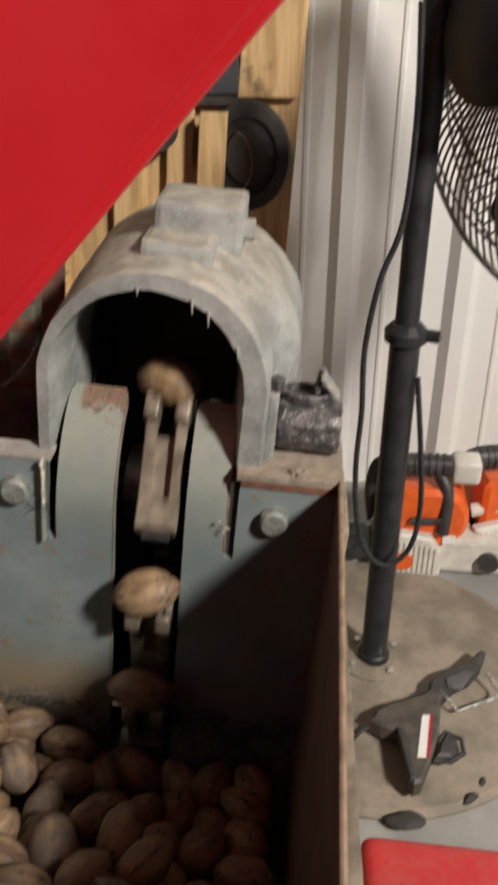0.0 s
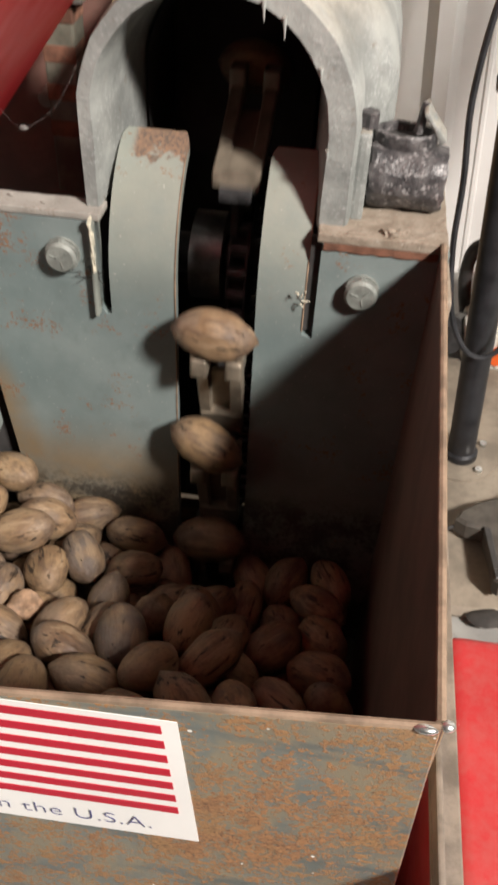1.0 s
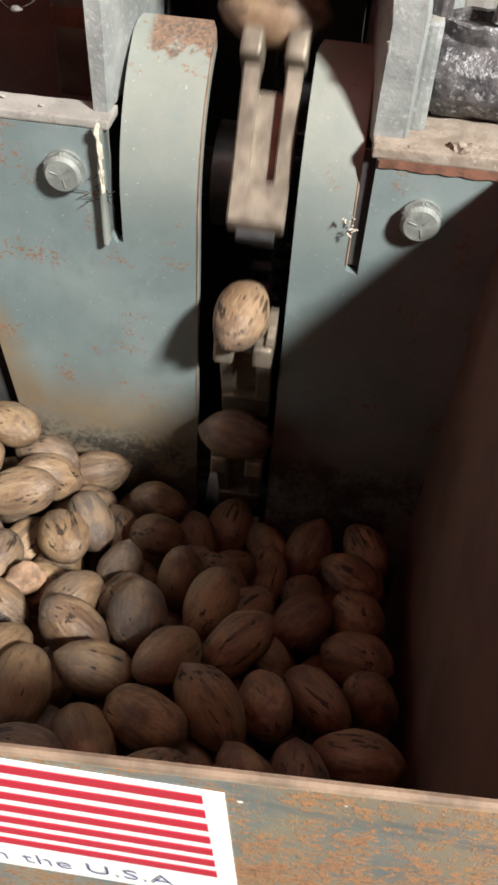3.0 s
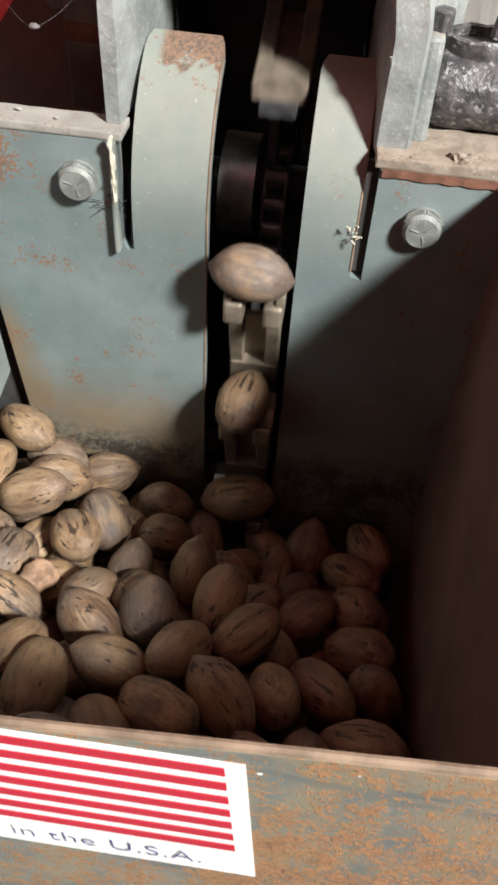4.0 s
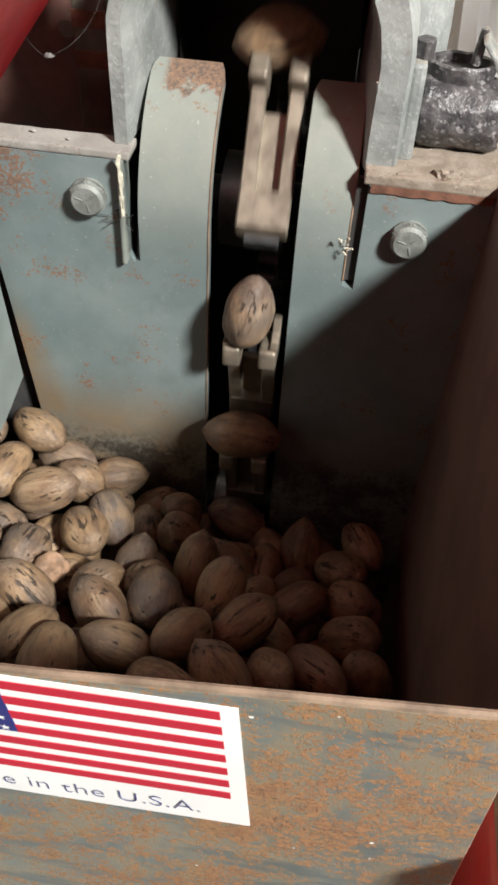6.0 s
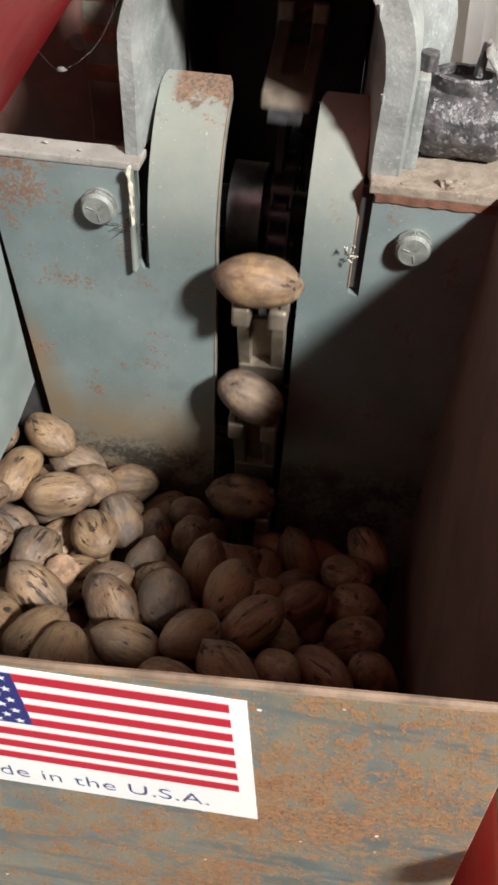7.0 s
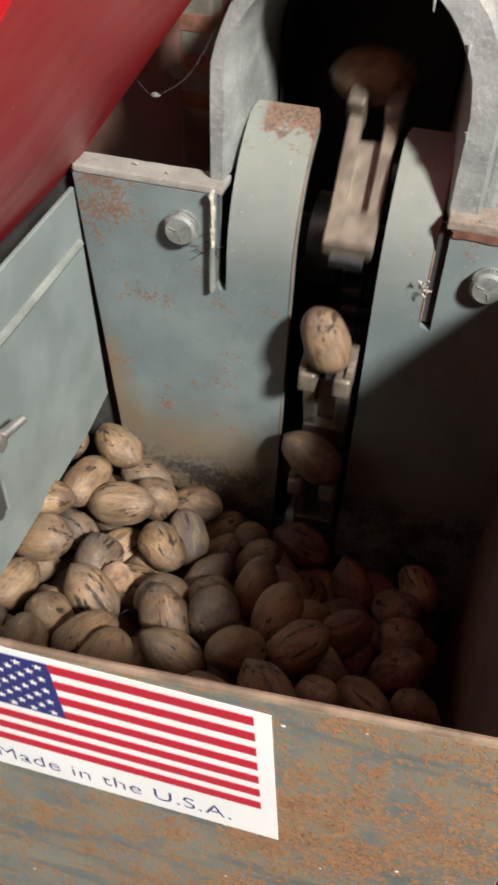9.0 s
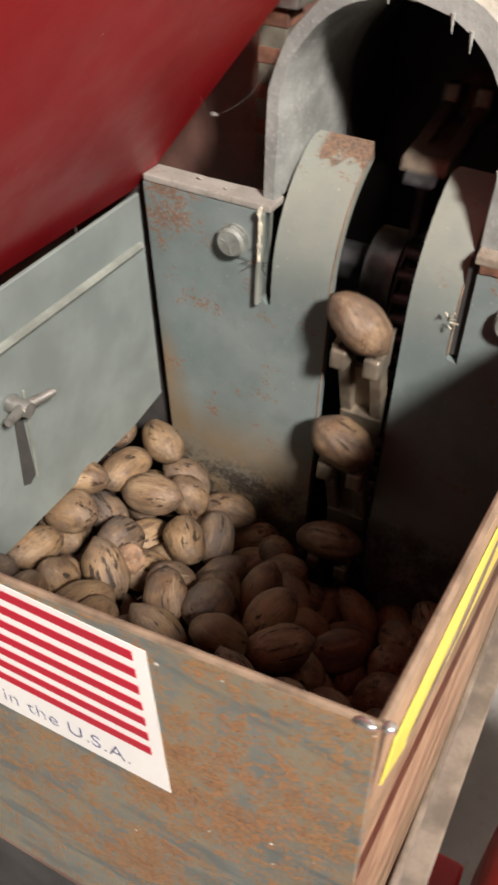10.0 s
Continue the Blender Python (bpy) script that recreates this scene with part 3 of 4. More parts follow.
def hopper():
    # front sheet with the sticker
    front = part("hopper_front", prism(fresh(), [(-0.24, 0.902), (-0.02, 0.9215), (0.130, 0.9405), (0.136, 0.80), (0.139, 0.665), (-0.24, 0.655)], -0.3115, -0.3085, bevel=0.0006), FRONT, machine, "rusty green hopper front sheet with specks of dust")
    part("rolled_edge", tube(fresh(), [(-0.24, -0.310, 0.902), (-0.02, -0.310, 0.9215), (0.130, -0.310, 0.9405)], 0.0016, 8), EDGE, front)
    bm = fresh()
    bmesh.ops.create_uvsphere(bm, u_segments=12, v_segments=8, radius=0.0042, matrix=Matrix.Translation((0.1255, -0.3112, 0.9402)) @ Matrix.Diagonal((1.0, 0.5, 0.36, 1)))
    bmesh.ops.create_uvsphere(bm, u_segments=12, v_segments=8, radius=0.0032, matrix=Matrix.Translation((0.1322, -0.3095, 0.9408)) @ Matrix.Diagonal((0.8, 0.7, 0.5, 1)))
    part("weld_bead", bm, CHROME, front, "bright bare weld at the hopper corner", smooth=True)
    # side sheets
    bm = fresh()
    prism(bm, [(-0.3085, 0.9405), (0.012, 0.934), (0.012, 0.385), (-0.170, 0.385), (-0.3085, 0.600)], 0.0, 0.003, axis="x")
    for v in bm.verts:
        v.co.x += 0.1285 + 0.012 * (v.co.y + 0.3085) / 0.3085
    side = part("hopper_side", bm, INSIDE, machine, "brown rusted hopper side sheet")
    part("raw_edge", tube(fresh(), [(0.130, -0.3085, 0.9405), (0.1418, 0.012, 0.9345)], 0.0019, 8), EDGE, side)
    bm = fresh()
    prism(bm, [(-0.3085, 0.9395), (0.012, 0.933), (0.012, 0.58), (-0.20, 0.52), (-0.3085, 0.67)], 0.0, 0.0005, axis="x")
    for v in bm.verts:
        v.co.x += 0.1316 + 0.012 * (v.co.y + 0.3085) / 0.3085
    part("outer_skin", bm, TANSHEET, side, "tan rusted outer face")
    bm = fresh()
    prism(bm, [(-0.3015, 0.893), (-0.297, 0.914), (-0.240, 0.9215), (-0.120, 0.922), (-0.050, 0.921), (-0.052, 0.874), (-0.150, 0.868), (-0.235, 0.872), (-0.275, 0.877)], 0.0, 0.0006, axis="x")
    for v in bm.verts:
        v.co.x += 0.1325 + 0.012 * (v.co.y + 0.3085) / 0.3085
    sticker = part("side_sticker", bm, YELLOW, side, "torn yellow warning sticker")
    bm = fresh()
    prism(bm, [(-0.276, 0.8835), (-0.235, 0.889), (-0.205, 0.900), (-0.175, 0.908), (-0.182, 0.896), (-0.215, 0.882), (-0.245, 0.8795)], 0.0, 0.0004, axis="x")
    for v in bm.verts:
        v.co.x += 0.1333 + 0.012 * (v.co.y + 0.3085) / 0.3085
    part("sticker_mark", bm, BAR, sticker, "torn gap that shows the bare sheet")
    part("angle_bar", box(fresh(), 0.1465, 0.159, -0.34, 0.02, 0.832, 0.838, 0.001), BAR, machine, "grey angle iron under the hopper's side")
    part("angle_bar_lip", box(fresh(), 0.1465, 0.1495, -0.34, 0.02, 0.838, 0.850, 0.001), BAR, machine, "grey angle iron under the hopper's side")
    # left gate: an adjustable sheet with a folded stiffener, a slot and a wing nut
    gate = part("gate_sheet", prism(fresh(), [(-0.008, 0.9260), (-0.3085, 0.918), (-0.3085, 0.735), (-0.03, 0.7400), (0.010, 0.7470)], -0.1620, -0.1590, axis="x", bevel=0.0006), GATE, machine, "pale grey-green adjustable gate sheet")
    part("stiffener", tube(fresh(), [(-0.1587, -0.010, 0.8885), (-0.1587, -0.3085, 0.886)], 0.0032, 8), ARM, gate)
    # the opening is a near-black patch that paints its shade
    part("slot", prism(fresh(), [(-0.150, 0.850), (-0.156, 0.850), (-0.158, 0.779), (-0.152, 0.776), (-0.146, 0.780)], -0.1589, -0.1584, axis="x"), NEARBLACK, gate, "adjusting slot, its shade put in as a near-black patch")
    part("slot_rim", box(fresh(), -0.1589, -0.1570, -0.1462, -0.1440, 0.778, 0.850, 0.0006), ARM, gate)
    bm = fresh()
    rod(bm, (-0.158, -0.157, 0.848), (-0.143, -0.157, 0.848), 0.0062, 0.0050, 16)
    for s in (-1, 1):
        rod(bm, (-0.149, -0.157, 0.848), (-0.141, -0.157 + s * 0.021, 0.852 - s * 0.002), 0.0040, 0.0026, 10)
    part("wing_nut", bm, STEEL, gate, "grey cast wing nut", smooth=True)
    part("hopper_left", box(fresh(), -0.244, -0.240, -0.3085, 0.02, 0.45, 0.93), INSIDE, machine)
    part("back_left", box(fresh(), -0.240, -0.100, 0.022, 0.026, 0.45, 0.92), NEARBLACK, machine)
    # sloping bottom under the nuts
    bm = fresh()
    quad = [(-0.24, -0.3085, 0.66), (0.135, -0.3085, 0.66), (0.125, -0.16, 0.40), (-0.24, -0.16, 0.40)]
    vs = [bm.verts.new(v) for v in quad] + [bm.verts.new((x, y - 0.003, z - 0.004)) for x, y, z in quad]
    for f in ((0, 1, 2, 3), (7, 6, 5, 4), (0, 4, 5, 1), (1, 5, 6, 2), (2, 6, 7, 3), (3, 7, 4, 0)):
        bm.faces.new([vs[k] for k in f])
    part("hopper_bottom", bm, INSIDE, machine)
    part("boot_floor", box(fresh(), -0.24, 0.14, -0.17, 0.30, 0.375, 0.380), INSIDE, machine)
    part("skirt", box(fresh(), -0.30, 0.1365, -0.302, -0.298, 0.340, 0.655, 0.001), NEARBLACK, machine, "dark sheet below the hopper")
    # legs
    for x, y in ((-0.22, -0.14), (0.115, -0.14), (-0.22, 0.26), (0.115, 0.26)):
        part("leg", box(fresh(), x, x + 0.03, y, y + 0.03, 0.318 + (x + 0.015) * 0.0875, 0.376, 0.002), RED, machine)
    return front


front_sheet = hopper()


def star(bm, x, y, z, r):
    pts = []
    for k in range(10):
        a = math.pi / 2 + k * math.pi / 5
        rr = r if k % 2 == 0 else r * 0.42
        pts.append(bm.verts.new((x + rr * math.cos(a), y, z + rr * math.sin(a))))
    bm.faces.new(pts)


def sticker():
    """Flag sticker on the front sheet; it sits a little skew."""
    X0, X1, TOP, BOT, Y = -0.087, 0.045, 0.9220, 0.829, -0.3119

    def skew(bm):
        for v in bm.verts:
            d = TOP - v.co.z
            v.co.x += 0.085 * d
            v.co.z += (v.co.x - X1) * 0.035
        return bm
    paper = part("flag_sticker", skew(prism(fresh(), [(X0, BOT), (X1, BOT), (X1, TOP), (X0, TOP)], Y, Y + 0.0003)), WHITE, front_sheet, "white sticker with a striped flag and printed words")
    fx0, fx1, ftop, h = X0 + 0.004, X1 - 0.0060, TOP - 0.0035, 0.0655
    s = h / 13
    for k in range(7):
        z1 = ftop - 2 * k * s
        x0 = fx0 + (0.0485 if k < 4 else 0)
        part("stripe", skew(box(fresh(), x0, fx1, Y - 0.0004, Y - 0.0001, z1 - s, z1)), STRIPE, front_sheet)
    part("canton", skew(box(fresh(), fx0, fx0 + 0.0485, Y - 0.0004, Y - 0.0001, ftop - 7 * s, ftop)), BLUE, front_sheet)
    for row in range(9):
        n = 6 if row % 2 == 0 else 5
        for c in range(n):
            bm = fresh()
            star(bm, fx0 + 0.0485 * ((c + (0.5 if n == 6 else 1.0)) / 6), Y - 0.0006, ftop - 7 * s * (row + 0.75) / 9.5, 0.0021)
            part("star", skew(bm), WHITE, front_sheet)
    text = bpy.data.curves.new("sticker_line", "FONT")
    text.body, text.size, text.extrude, text.align_x = "Made in the U.S.A.", 0.0128, 0.00008, "LEFT"
    text.space_character, text.offset = 1.05, -0.00034
    text.materials.append(INK)
    ob = new("sticker_line", text)
    ob.parent = front_sheet
    ob.matrix_local = pose(-0.0675, Y - 0.0005, 0.8325, 90, 0, 0) @ pose(0, 0, 0, 0, 0, 2.0)


sticker()


def arch_housing():
    """Cast hood over the sprocket: a horseshoe mouth, a flared body, a bolted boss on top."""
    cz, y0 = 0.9895, 0.010

    def horseshoe(ri, foot, cx, swell=1.0):
        pts = [(cx - ri, foot)]
        for k in range(25):
            a = math.pi - math.pi * k / 24
            pts.append((cx + ri * math.cos(a) * (swell if k > 12 else 1.0), cz + ri * 1.03 * math.sin(a)))
        return pts + [(cx + ri * swell, foot)]
    cx = -0.0035
    bm = fresh()
    rings = []
    for r, y, mid, swell in ((0.057, 0.19, cx, 1), (0.058, 0.12, cx, 1), (0.0635, 0.05, cx, 1), (0.0682, y0 + 0.004, cx, 1), (0.0695, y0, cx, 1), (0.0808, y0, 0.0000, 1.01),
                             (0.0822, y0 + 0.004, 0.0003, 1.01), (0.0828, 0.035, 0.0005, 1.02), (0.0828, 0.05, 0.0005, 1.03), (0.084, 0.070, 0.0015, 1.16), (0.086, 0.085, 0.0015, 1.20), (0.087, 0.19, 0.0015, 1.20)):
        rings.append([bm.verts.new((px, y, pz)) for px, pz in horseshoe(r, 0.931 if r < 0.083 else 0.915, mid, swell)])
    for a, b in zip(rings, rings[1:]):
        for k in range(len(a) - 1):
            bm.faces.new((a[k], a[k + 1], b[k + 1], b[k]))
    for k in (0, -1):
        bm.faces.new([r[k] for r in rings])
    bm.faces.new([v for v in rings[0]])
    bmesh.ops.subdivide_edges(bm, edges=[e for e in bm.edges if e.calc_length() > 0.02], cuts=2)
    roughen(bm, 0.0012, 60)
    hood = part("cast_hood", bm, CAST, machine, "dusty grey cast hood with an arched mouth", smooth=True)
    # near-black sheet: the shade deep in the mouth, put into colour
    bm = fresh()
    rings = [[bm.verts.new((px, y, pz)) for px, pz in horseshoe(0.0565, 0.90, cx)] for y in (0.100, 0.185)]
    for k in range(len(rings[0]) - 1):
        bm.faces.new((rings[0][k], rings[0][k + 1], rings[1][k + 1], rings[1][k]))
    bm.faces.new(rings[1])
    part("shade_lining", bm, NEARBLACK, hood, "near-black sheet that stands in for the shade inside the hood")
    # boss and its seat
    part("boss_seat", roughen(box(fresh(), -0.018, 0.034, 0.047, 0.10, 1.050, 1.0830, 0.006), 0.0008, 80), CAST, hood)
    bm = box(fresh(), -0.014, 0.052, 0.085, 0.150, 1.050, 1.1025, 0.005)
    part("boss", roughen(bm, 0.0008, 70), CAST, hood, "square cast boss with a set screw")
    part("set_screw", rod(fresh(), (0.052, 0.098, 1.085), (0.060, 0.098, 1.085), 0.0085, seg=6), CAST, hood)
    # drips at the rim
    for x, z, l in ((0.025, 1.0560, 0.008), (0.0365, 1.0490, 0.009), (-0.012, 1.060, 0.003), (0.058, 1.025, 0.004), (0.066, 0.980, 0.004)):
        part("drip", rod(fresh(), (x, 0.009, z + 0.002), (x + 0.0006, 0.009, z - l), 0.0013, 0.0003, 8), CAST, hood)
    # ear on the hood's right, bearing block and stub
    part("ear", roughen(box(fresh(), 0.0825, 0.0915, 0.020, 0.045, 0.933, 0.990, 0.003), 0.0006, 90), CAST, hood)
    part("ear_bolt", rod(fresh(), (0.0885, 0.030, 0.990), (0.0885, 0.030, 0.999), 0.006, seg=6), GREASE, hood)


set_back(arch_housing)


def bearing_stub():
    bm = fresh()
    m = pose(0.0925, 0.050, 0.9530, 0, 90, 0)
    lathe(bm, [(0.0190, 0.0), (0.0205, 0.003), (0.0205, 0.043), (0.0190, 0.047), (0.0150, 0.047), (0.0145, 0.010)], 40, m)
    bmesh.ops.subdivide_edges(bm, edges=[e for e in bm.edges if e.calc_length() > 0.012], cuts=5)
    roughen(bm, 0.0020, 170)
    stub = part("bearing_stub", bm, GREASE, machine, "shaft stub caked in black greasy dust", smooth=True)
    # oil cup on the stub: an open ring with a lid that stands ajar
    cup = lathe(fresh(), [(0.0150, -0.008), (0.0172, 0.0), (0.0172, 0.0075), (0.0160, 0.0085), (0.0135, 0.0080), (0.0128, 0.0), (0.0030, -0.001)], 36, pose(0.1125, 0.055, 0.9725) @ Matrix.Diagonal((1.15, 0.8, 1, 1)))
    part("oil_cup", roughen(cup, 0.0012, 190), GREASE, stub, "greasy open oil cup", smooth=True)
    # near-black disc paints the shade in the cup's hollow
    part("cup_shade", lathe(fresh(), [(0.0128, 0.0), (0.0126, 0.0022), (0.0010, 0.0024)], 28, pose(0.1125, 0.055, 0.9738) @ Matrix.Diagonal((1.15, 0.8, 1, 1))), NEARBLACK, stub)
    lid = box(fresh(), -0.0115, 0.0115, -0.0085, 0.0085, -0.0016, 0.0016, 0.0012)
    bmesh.ops.subdivide_edges(lid, edges=lid.edges[:], cuts=3, use_grid_fill=True)
    lid.transform(pose(0.1285, 0.056, 0.9868, 18, 52, 14))
    part("cup_lid", roughen(lid, 0.0014, 160), CAST, stub, "bent dusty cup lid standing ajar")
    part("lid_hinge", roughen(rod(fresh(), (0.1195, 0.054, 0.980), (0.1210, 0.055, 0.9975), 0.0036, 0.0026, 10), 0.0010, 200), GREASE, stub, smooth=True)
    part("side_bracket", box(fresh(), 0.1415, 0.150, -0.03, 0.02, 0.880, 0.915, 0.002), LEDGE, machine)


set_back(bearing_stub)


def inner_works():
    """Space behind the slot, its shade put into near-black walls, the two sprockets and their shafts."""
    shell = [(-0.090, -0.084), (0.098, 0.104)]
    # these walls are coloured near black for the shade inside
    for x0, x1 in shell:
        part("inner_wall", box(fresh(), x0, x1, 0.008, 0.30, 0.38, 0.925), NEARBLACK, machine)
    part("inner_back", box(fresh(), -0.090, 0.104, 0.295, 0.30, 0.38, 0.925), NEARBLACK, machine)
    for name, y, z in (("sprocket", 0.1128, 0.8451), ("sprocket", 0.1128, 0.5043)):
        bm = fresh()
        n = 15
        outline = []
        for k in range(n * 4):
            a = 2 * math.pi * k / (n * 4)
            r = 0.0495 if k % 4 in (0, 1) else 0.044
            outline.append((y + r * math.cos(a), z + r * math.sin(a)))
        prism(bm, outline, 0.0055, 0.0135, axis="x")
        part(name, bm, OILY, machine, "black oily toothed sprocket")
        part("shaft", rod(fresh(), (-0.09, y, z), (0.104, y, z), 0.016, seg=24), OILY, machine, smooth=True)
        part("hub", rod(fresh(), (-0.030, y, z), (-0.006, y, z), 0.034, seg=32), BRIGHT, machine, "bright steel shaft collar", smooth=True)
    # machinery glimpsed between ledge and chute: brown guard, post, small screw
    part("guard_sheet", box(fresh(), -0.36, -0.096, 0.150, 0.153, 0.80, 1.055), PRIMER, machine, "dark brown guard sheet")
    post = part("post", box(fresh(), -0.1215, -0.1005, 0.075, 0.098, 0.905, 1.03, 0.0015), POST, machine, "grey post with rusty bands")
    for k in range(4):
        z = 0.945 + 0.024 * k
        part("rust_band", box(fresh(), -0.1218, -0.1002, 0.0745, 0.0985, z, z + 0.011, 0.001), RUST, post)
    part("screw", rod(fresh(), (-0.146, 0.135, 0.945), (-0.146, 0.150, 0.945), 0.006, seg=12), STEEL, machine, "small steel screw")
    part("cross_bar", box(fresh(), -0.132, -0.092, 0.070, 0.100, 1.030, 1.040, 0.002), STEEL, machine)


set_back(inner_works)


def red_chute():
    """Feed chute over the hopper: a slanted side sheet with a front sheet, open above."""
    bx, bz = -0.1830, 0.9123
    tx, tz = 0.180, 1.388
    side = part("chute_side", prism(fresh(), [(bx, bz), (tx, tz), (tx - 0.0035, tz + 0.0025), (bx - 0.0035, bz + 0.0025)], -0.288, 0.030, bevel=0.0006), RED, machine, "glossy red slanted chute sheet")
    part("chute_front", prism(fresh(), [(bx - 0.002, bz + 0.004), (tx - 0.002, tz + 0.004), (-0.50, tz + 0.004), (-0.50, bz + 0.004)], -0.2905, -0.2865, bevel=0.0006), RED, machine, "bright red chute front sheet")
    part("chute_back", prism(fresh(), [(bx - 0.002, bz + 0.006), (tx - 0.004, tz + 0.004), (-0.50, tz + 0.004), (-0.50, bz + 0.006)], 0.0265, 0.0295), RED, machine)
    # red body under the hopper's side
    bm = box(fresh(), 0.203, 0.55, -0.62, -0.034, 0.345, 0.622, 0.014, 4)
    part("red_housing", bm, DUSTYRED, machine, "red enamelled housing with a dusty top edge", smooth=True)
    part("red_frame", box(fresh(), 0.1480, 0.192, -0.60, -0.06, 0.335, 0.400, 0.004), RED, machine)


red_chute()

# ---- nuts ----


def pecan_mesh(k, grow=1.0):
    """An oval nut with pointed ends, faint lengthwise ribs and an uneven skin."""
    rng = random.Random(40 + k)
    length, width = grow * rng.uniform(0.0222, 0.0258), (0.4 + 0.6 * grow) * rng.uniform(0.0148, 0.0168)
    nose, tail = rng.uniform(0.55, 0.8), rng.uniform(0.3, 0.6)
    bm = fresh()
    seg, rows = 28, 17
    rings = []
    for i in range(1, rows):
        u = -1 + 2 * i / rows
        point = nose if u > 0 else tail
        r = (1 - abs(u) ** 2.1) ** 0.56 * (1 - 0.12 * point * abs(u) ** 4)
        ring = []
        for j in range(seg):
            a = 2 * math.pi * j / seg
            rib = 1 + 0.022 * math.cos(4 * a + k) * (1 - u * u) + 0.035 * math.cos(2 * a + 1.3 * k)
            rib += (0.055 if k % 3 == 0 else 0.025) * math.cos(9 * a + 2.1 * k) * max(0.0, u) ** 2
            p = Vector((u * length, r * width * rib * math.cos(a), r * width * rib * math.sin(a)))
            p += 0.0012 * Vector(noise.noise_vector(p * 75 + Vector((k * 5, 0, 0)))) + 0.0016 * Vector(noise.noise_vector(p * 34 + Vector((0, k * 3, 0))))
            ring.append(bm.verts.new(p))
        rings.append(ring)
    for a, b in zip(rings, rings[1:]):
        for j in range(seg):
            bm.faces.new((a[j], a[(j + 1) % seg], b[(j + 1) % seg], b[j]))
    for ring, u, point in ((rings[0], -1, tail), (rings[-1], 1, nose)):
        tip = bm.verts.new((u * length * (1.01 + 0.09 * point), 0, 0))
        for j in range(seg):
            bm.faces.new((ring[j], ring[(j + 1) % seg], tip))
    bmesh.ops.recalc_face_normals(bm, faces=bm.faces)
    mesh = bpy.data.meshes.new("pecan")
    bm.to_mesh(mesh)
    bm.free()
    mesh.materials.append(PECAN)
    mesh.polygons.foreach_set("use_smooth", [True] * len(mesh.polygons))
    return mesh


PECANS = [pecan_mesh(k) for k in range(14)]


def surface(x, y):
    """Height of the heap: it falls towards the conveyor and the plate."""
    z = 0.672 - 0.36 * y + 0.010 * np.sin(23 * x + 1.0) * np.sin(31 * y)
    z = z + 0.075 * np.clip((-0.095 - x) / 0.07, 0, 1) * np.clip(1 + y / 0.16, 0, 1)
    dip = np.exp(-((x - 0.014) / 0.055) ** 2 - ((y + 0.05) / 0.07) ** 2)
    z = z - 0.026 * np.clip((x - 0.015) / 0.06, 0, 1)
    return np.minimum(z, 0.825) - 0.030 * dip


def heap():
    """Nuts settle on one another: each is three balls in a row, pushed apart and pulled down."""
    rng = np.random.default_rng(7)
    n = 225
    p = np.column_stack((rng.uniform(-0.225, 0.115, n), rng.uniform(-0.292, -0.016, n), np.zeros(n)))
    p[:, 2] = surface(p[:, 0], p[:, 1]) - rng.choice((0.010, 0.034, 0.058), n) + rng.uniform(-0.006, 0.012, n)
    d = rng.normal(size=(n, 3))
    d[:, 2] *= 0.42
    d /= np.linalg.norm(d, axis=1)[:, None]
    offs, rad = (-0.0128, 0.0, 0.0128), (0.0118, 0.0150, 0.0118)
    for it in range(150):
        push, turn = np.zeros((n, 3)), np.zeros((n, 3))
        for i in range(3):
            for j in range(3):
                a, b = p + offs[i] * d, p + offs[j] * d
                gap = a[:, None, :] - b[None, :, :]
                dist = np.linalg.norm(gap, axis=2) + 1e-9
                over = np.clip(rad[i] + rad[j] - dist, 0, None)
                np.fill_diagonal(over, 0)
                f = (gap / dist[:, :, None] * over[:, :, None]).sum(axis=1)
                push += f
                turn += f * offs[i]
        p += 0.16 * push
        d += 0.9 * turn / 0.0128 ** 2 * 0.16 * 0.01
        d /= np.linalg.norm(d, axis=1)[:, None]
        top = surface(p[:, 0], p[:, 1])
        p[:, 2] = np.where(p[:, 2] > top - 0.004, p[:, 2] - 0.25 * (p[:, 2] - top + 0.004), p[:, 2])
        p[:, 2] = np.maximum(p[:, 2], top - 0.070)
        ex, ey = 0.0128 * np.abs(d[:, 0]) + 0.0135, 0.0128 * np.abs(d[:, 1]) + 0.0135
        p[:, 0] = np.clip(p[:, 0], -0.238 + ex, 0.127 - ex)
        p[:, 1] = np.clip(p[:, 1], -0.306 + ey, 0.010 - ey)
        # the conveyor's way stays free
        inside = (np.abs(p[:, 0] - 0.0095) < 0.032) & (p[:, 1] > -0.072) & (p[:, 2] > 0.62)
        p[:, 0] = np.where(inside & (p[:, 1] > -0.060), np.where(p[:, 0] > 0.0095, p[:, 0] + 0.003, p[:, 0] - 0.003), p[:, 0])
        p[:, 1] = np.where(inside & (p[:, 1] <= -0.060), p[:, 1] - 0.002, p[:, 1])
    return p, d


def lay(p, d, roll):
    m = Vector(d).to_track_quat("X", "Z").to_matrix().to_4x4()
    return LEVEL @ Matrix.Translation(p) @ m @ Matrix.Rotation(roll, 4, "X")


def nut(k, m, label="brown pecan with dark streaks lying in the heap"):
    ob = new("pecan", PECANS[k % len(PECANS)])
    ob.matrix_world = m
    return tagged(ob, label, "pecan", "pecans in the hopper")


HEAP = []
places, ways = heap()
for k in range(len(places)):
    HEAP.append((nut(k * 5 + k // 7, lay(places[k], ways[k], random.uniform(0, 6.28))), places[k], ways[k]))

BROKEN = plain("pale_kernel", (0.27, 0.165, 0.10), 0.7, 0.0, 0.4, 160, 0.4)


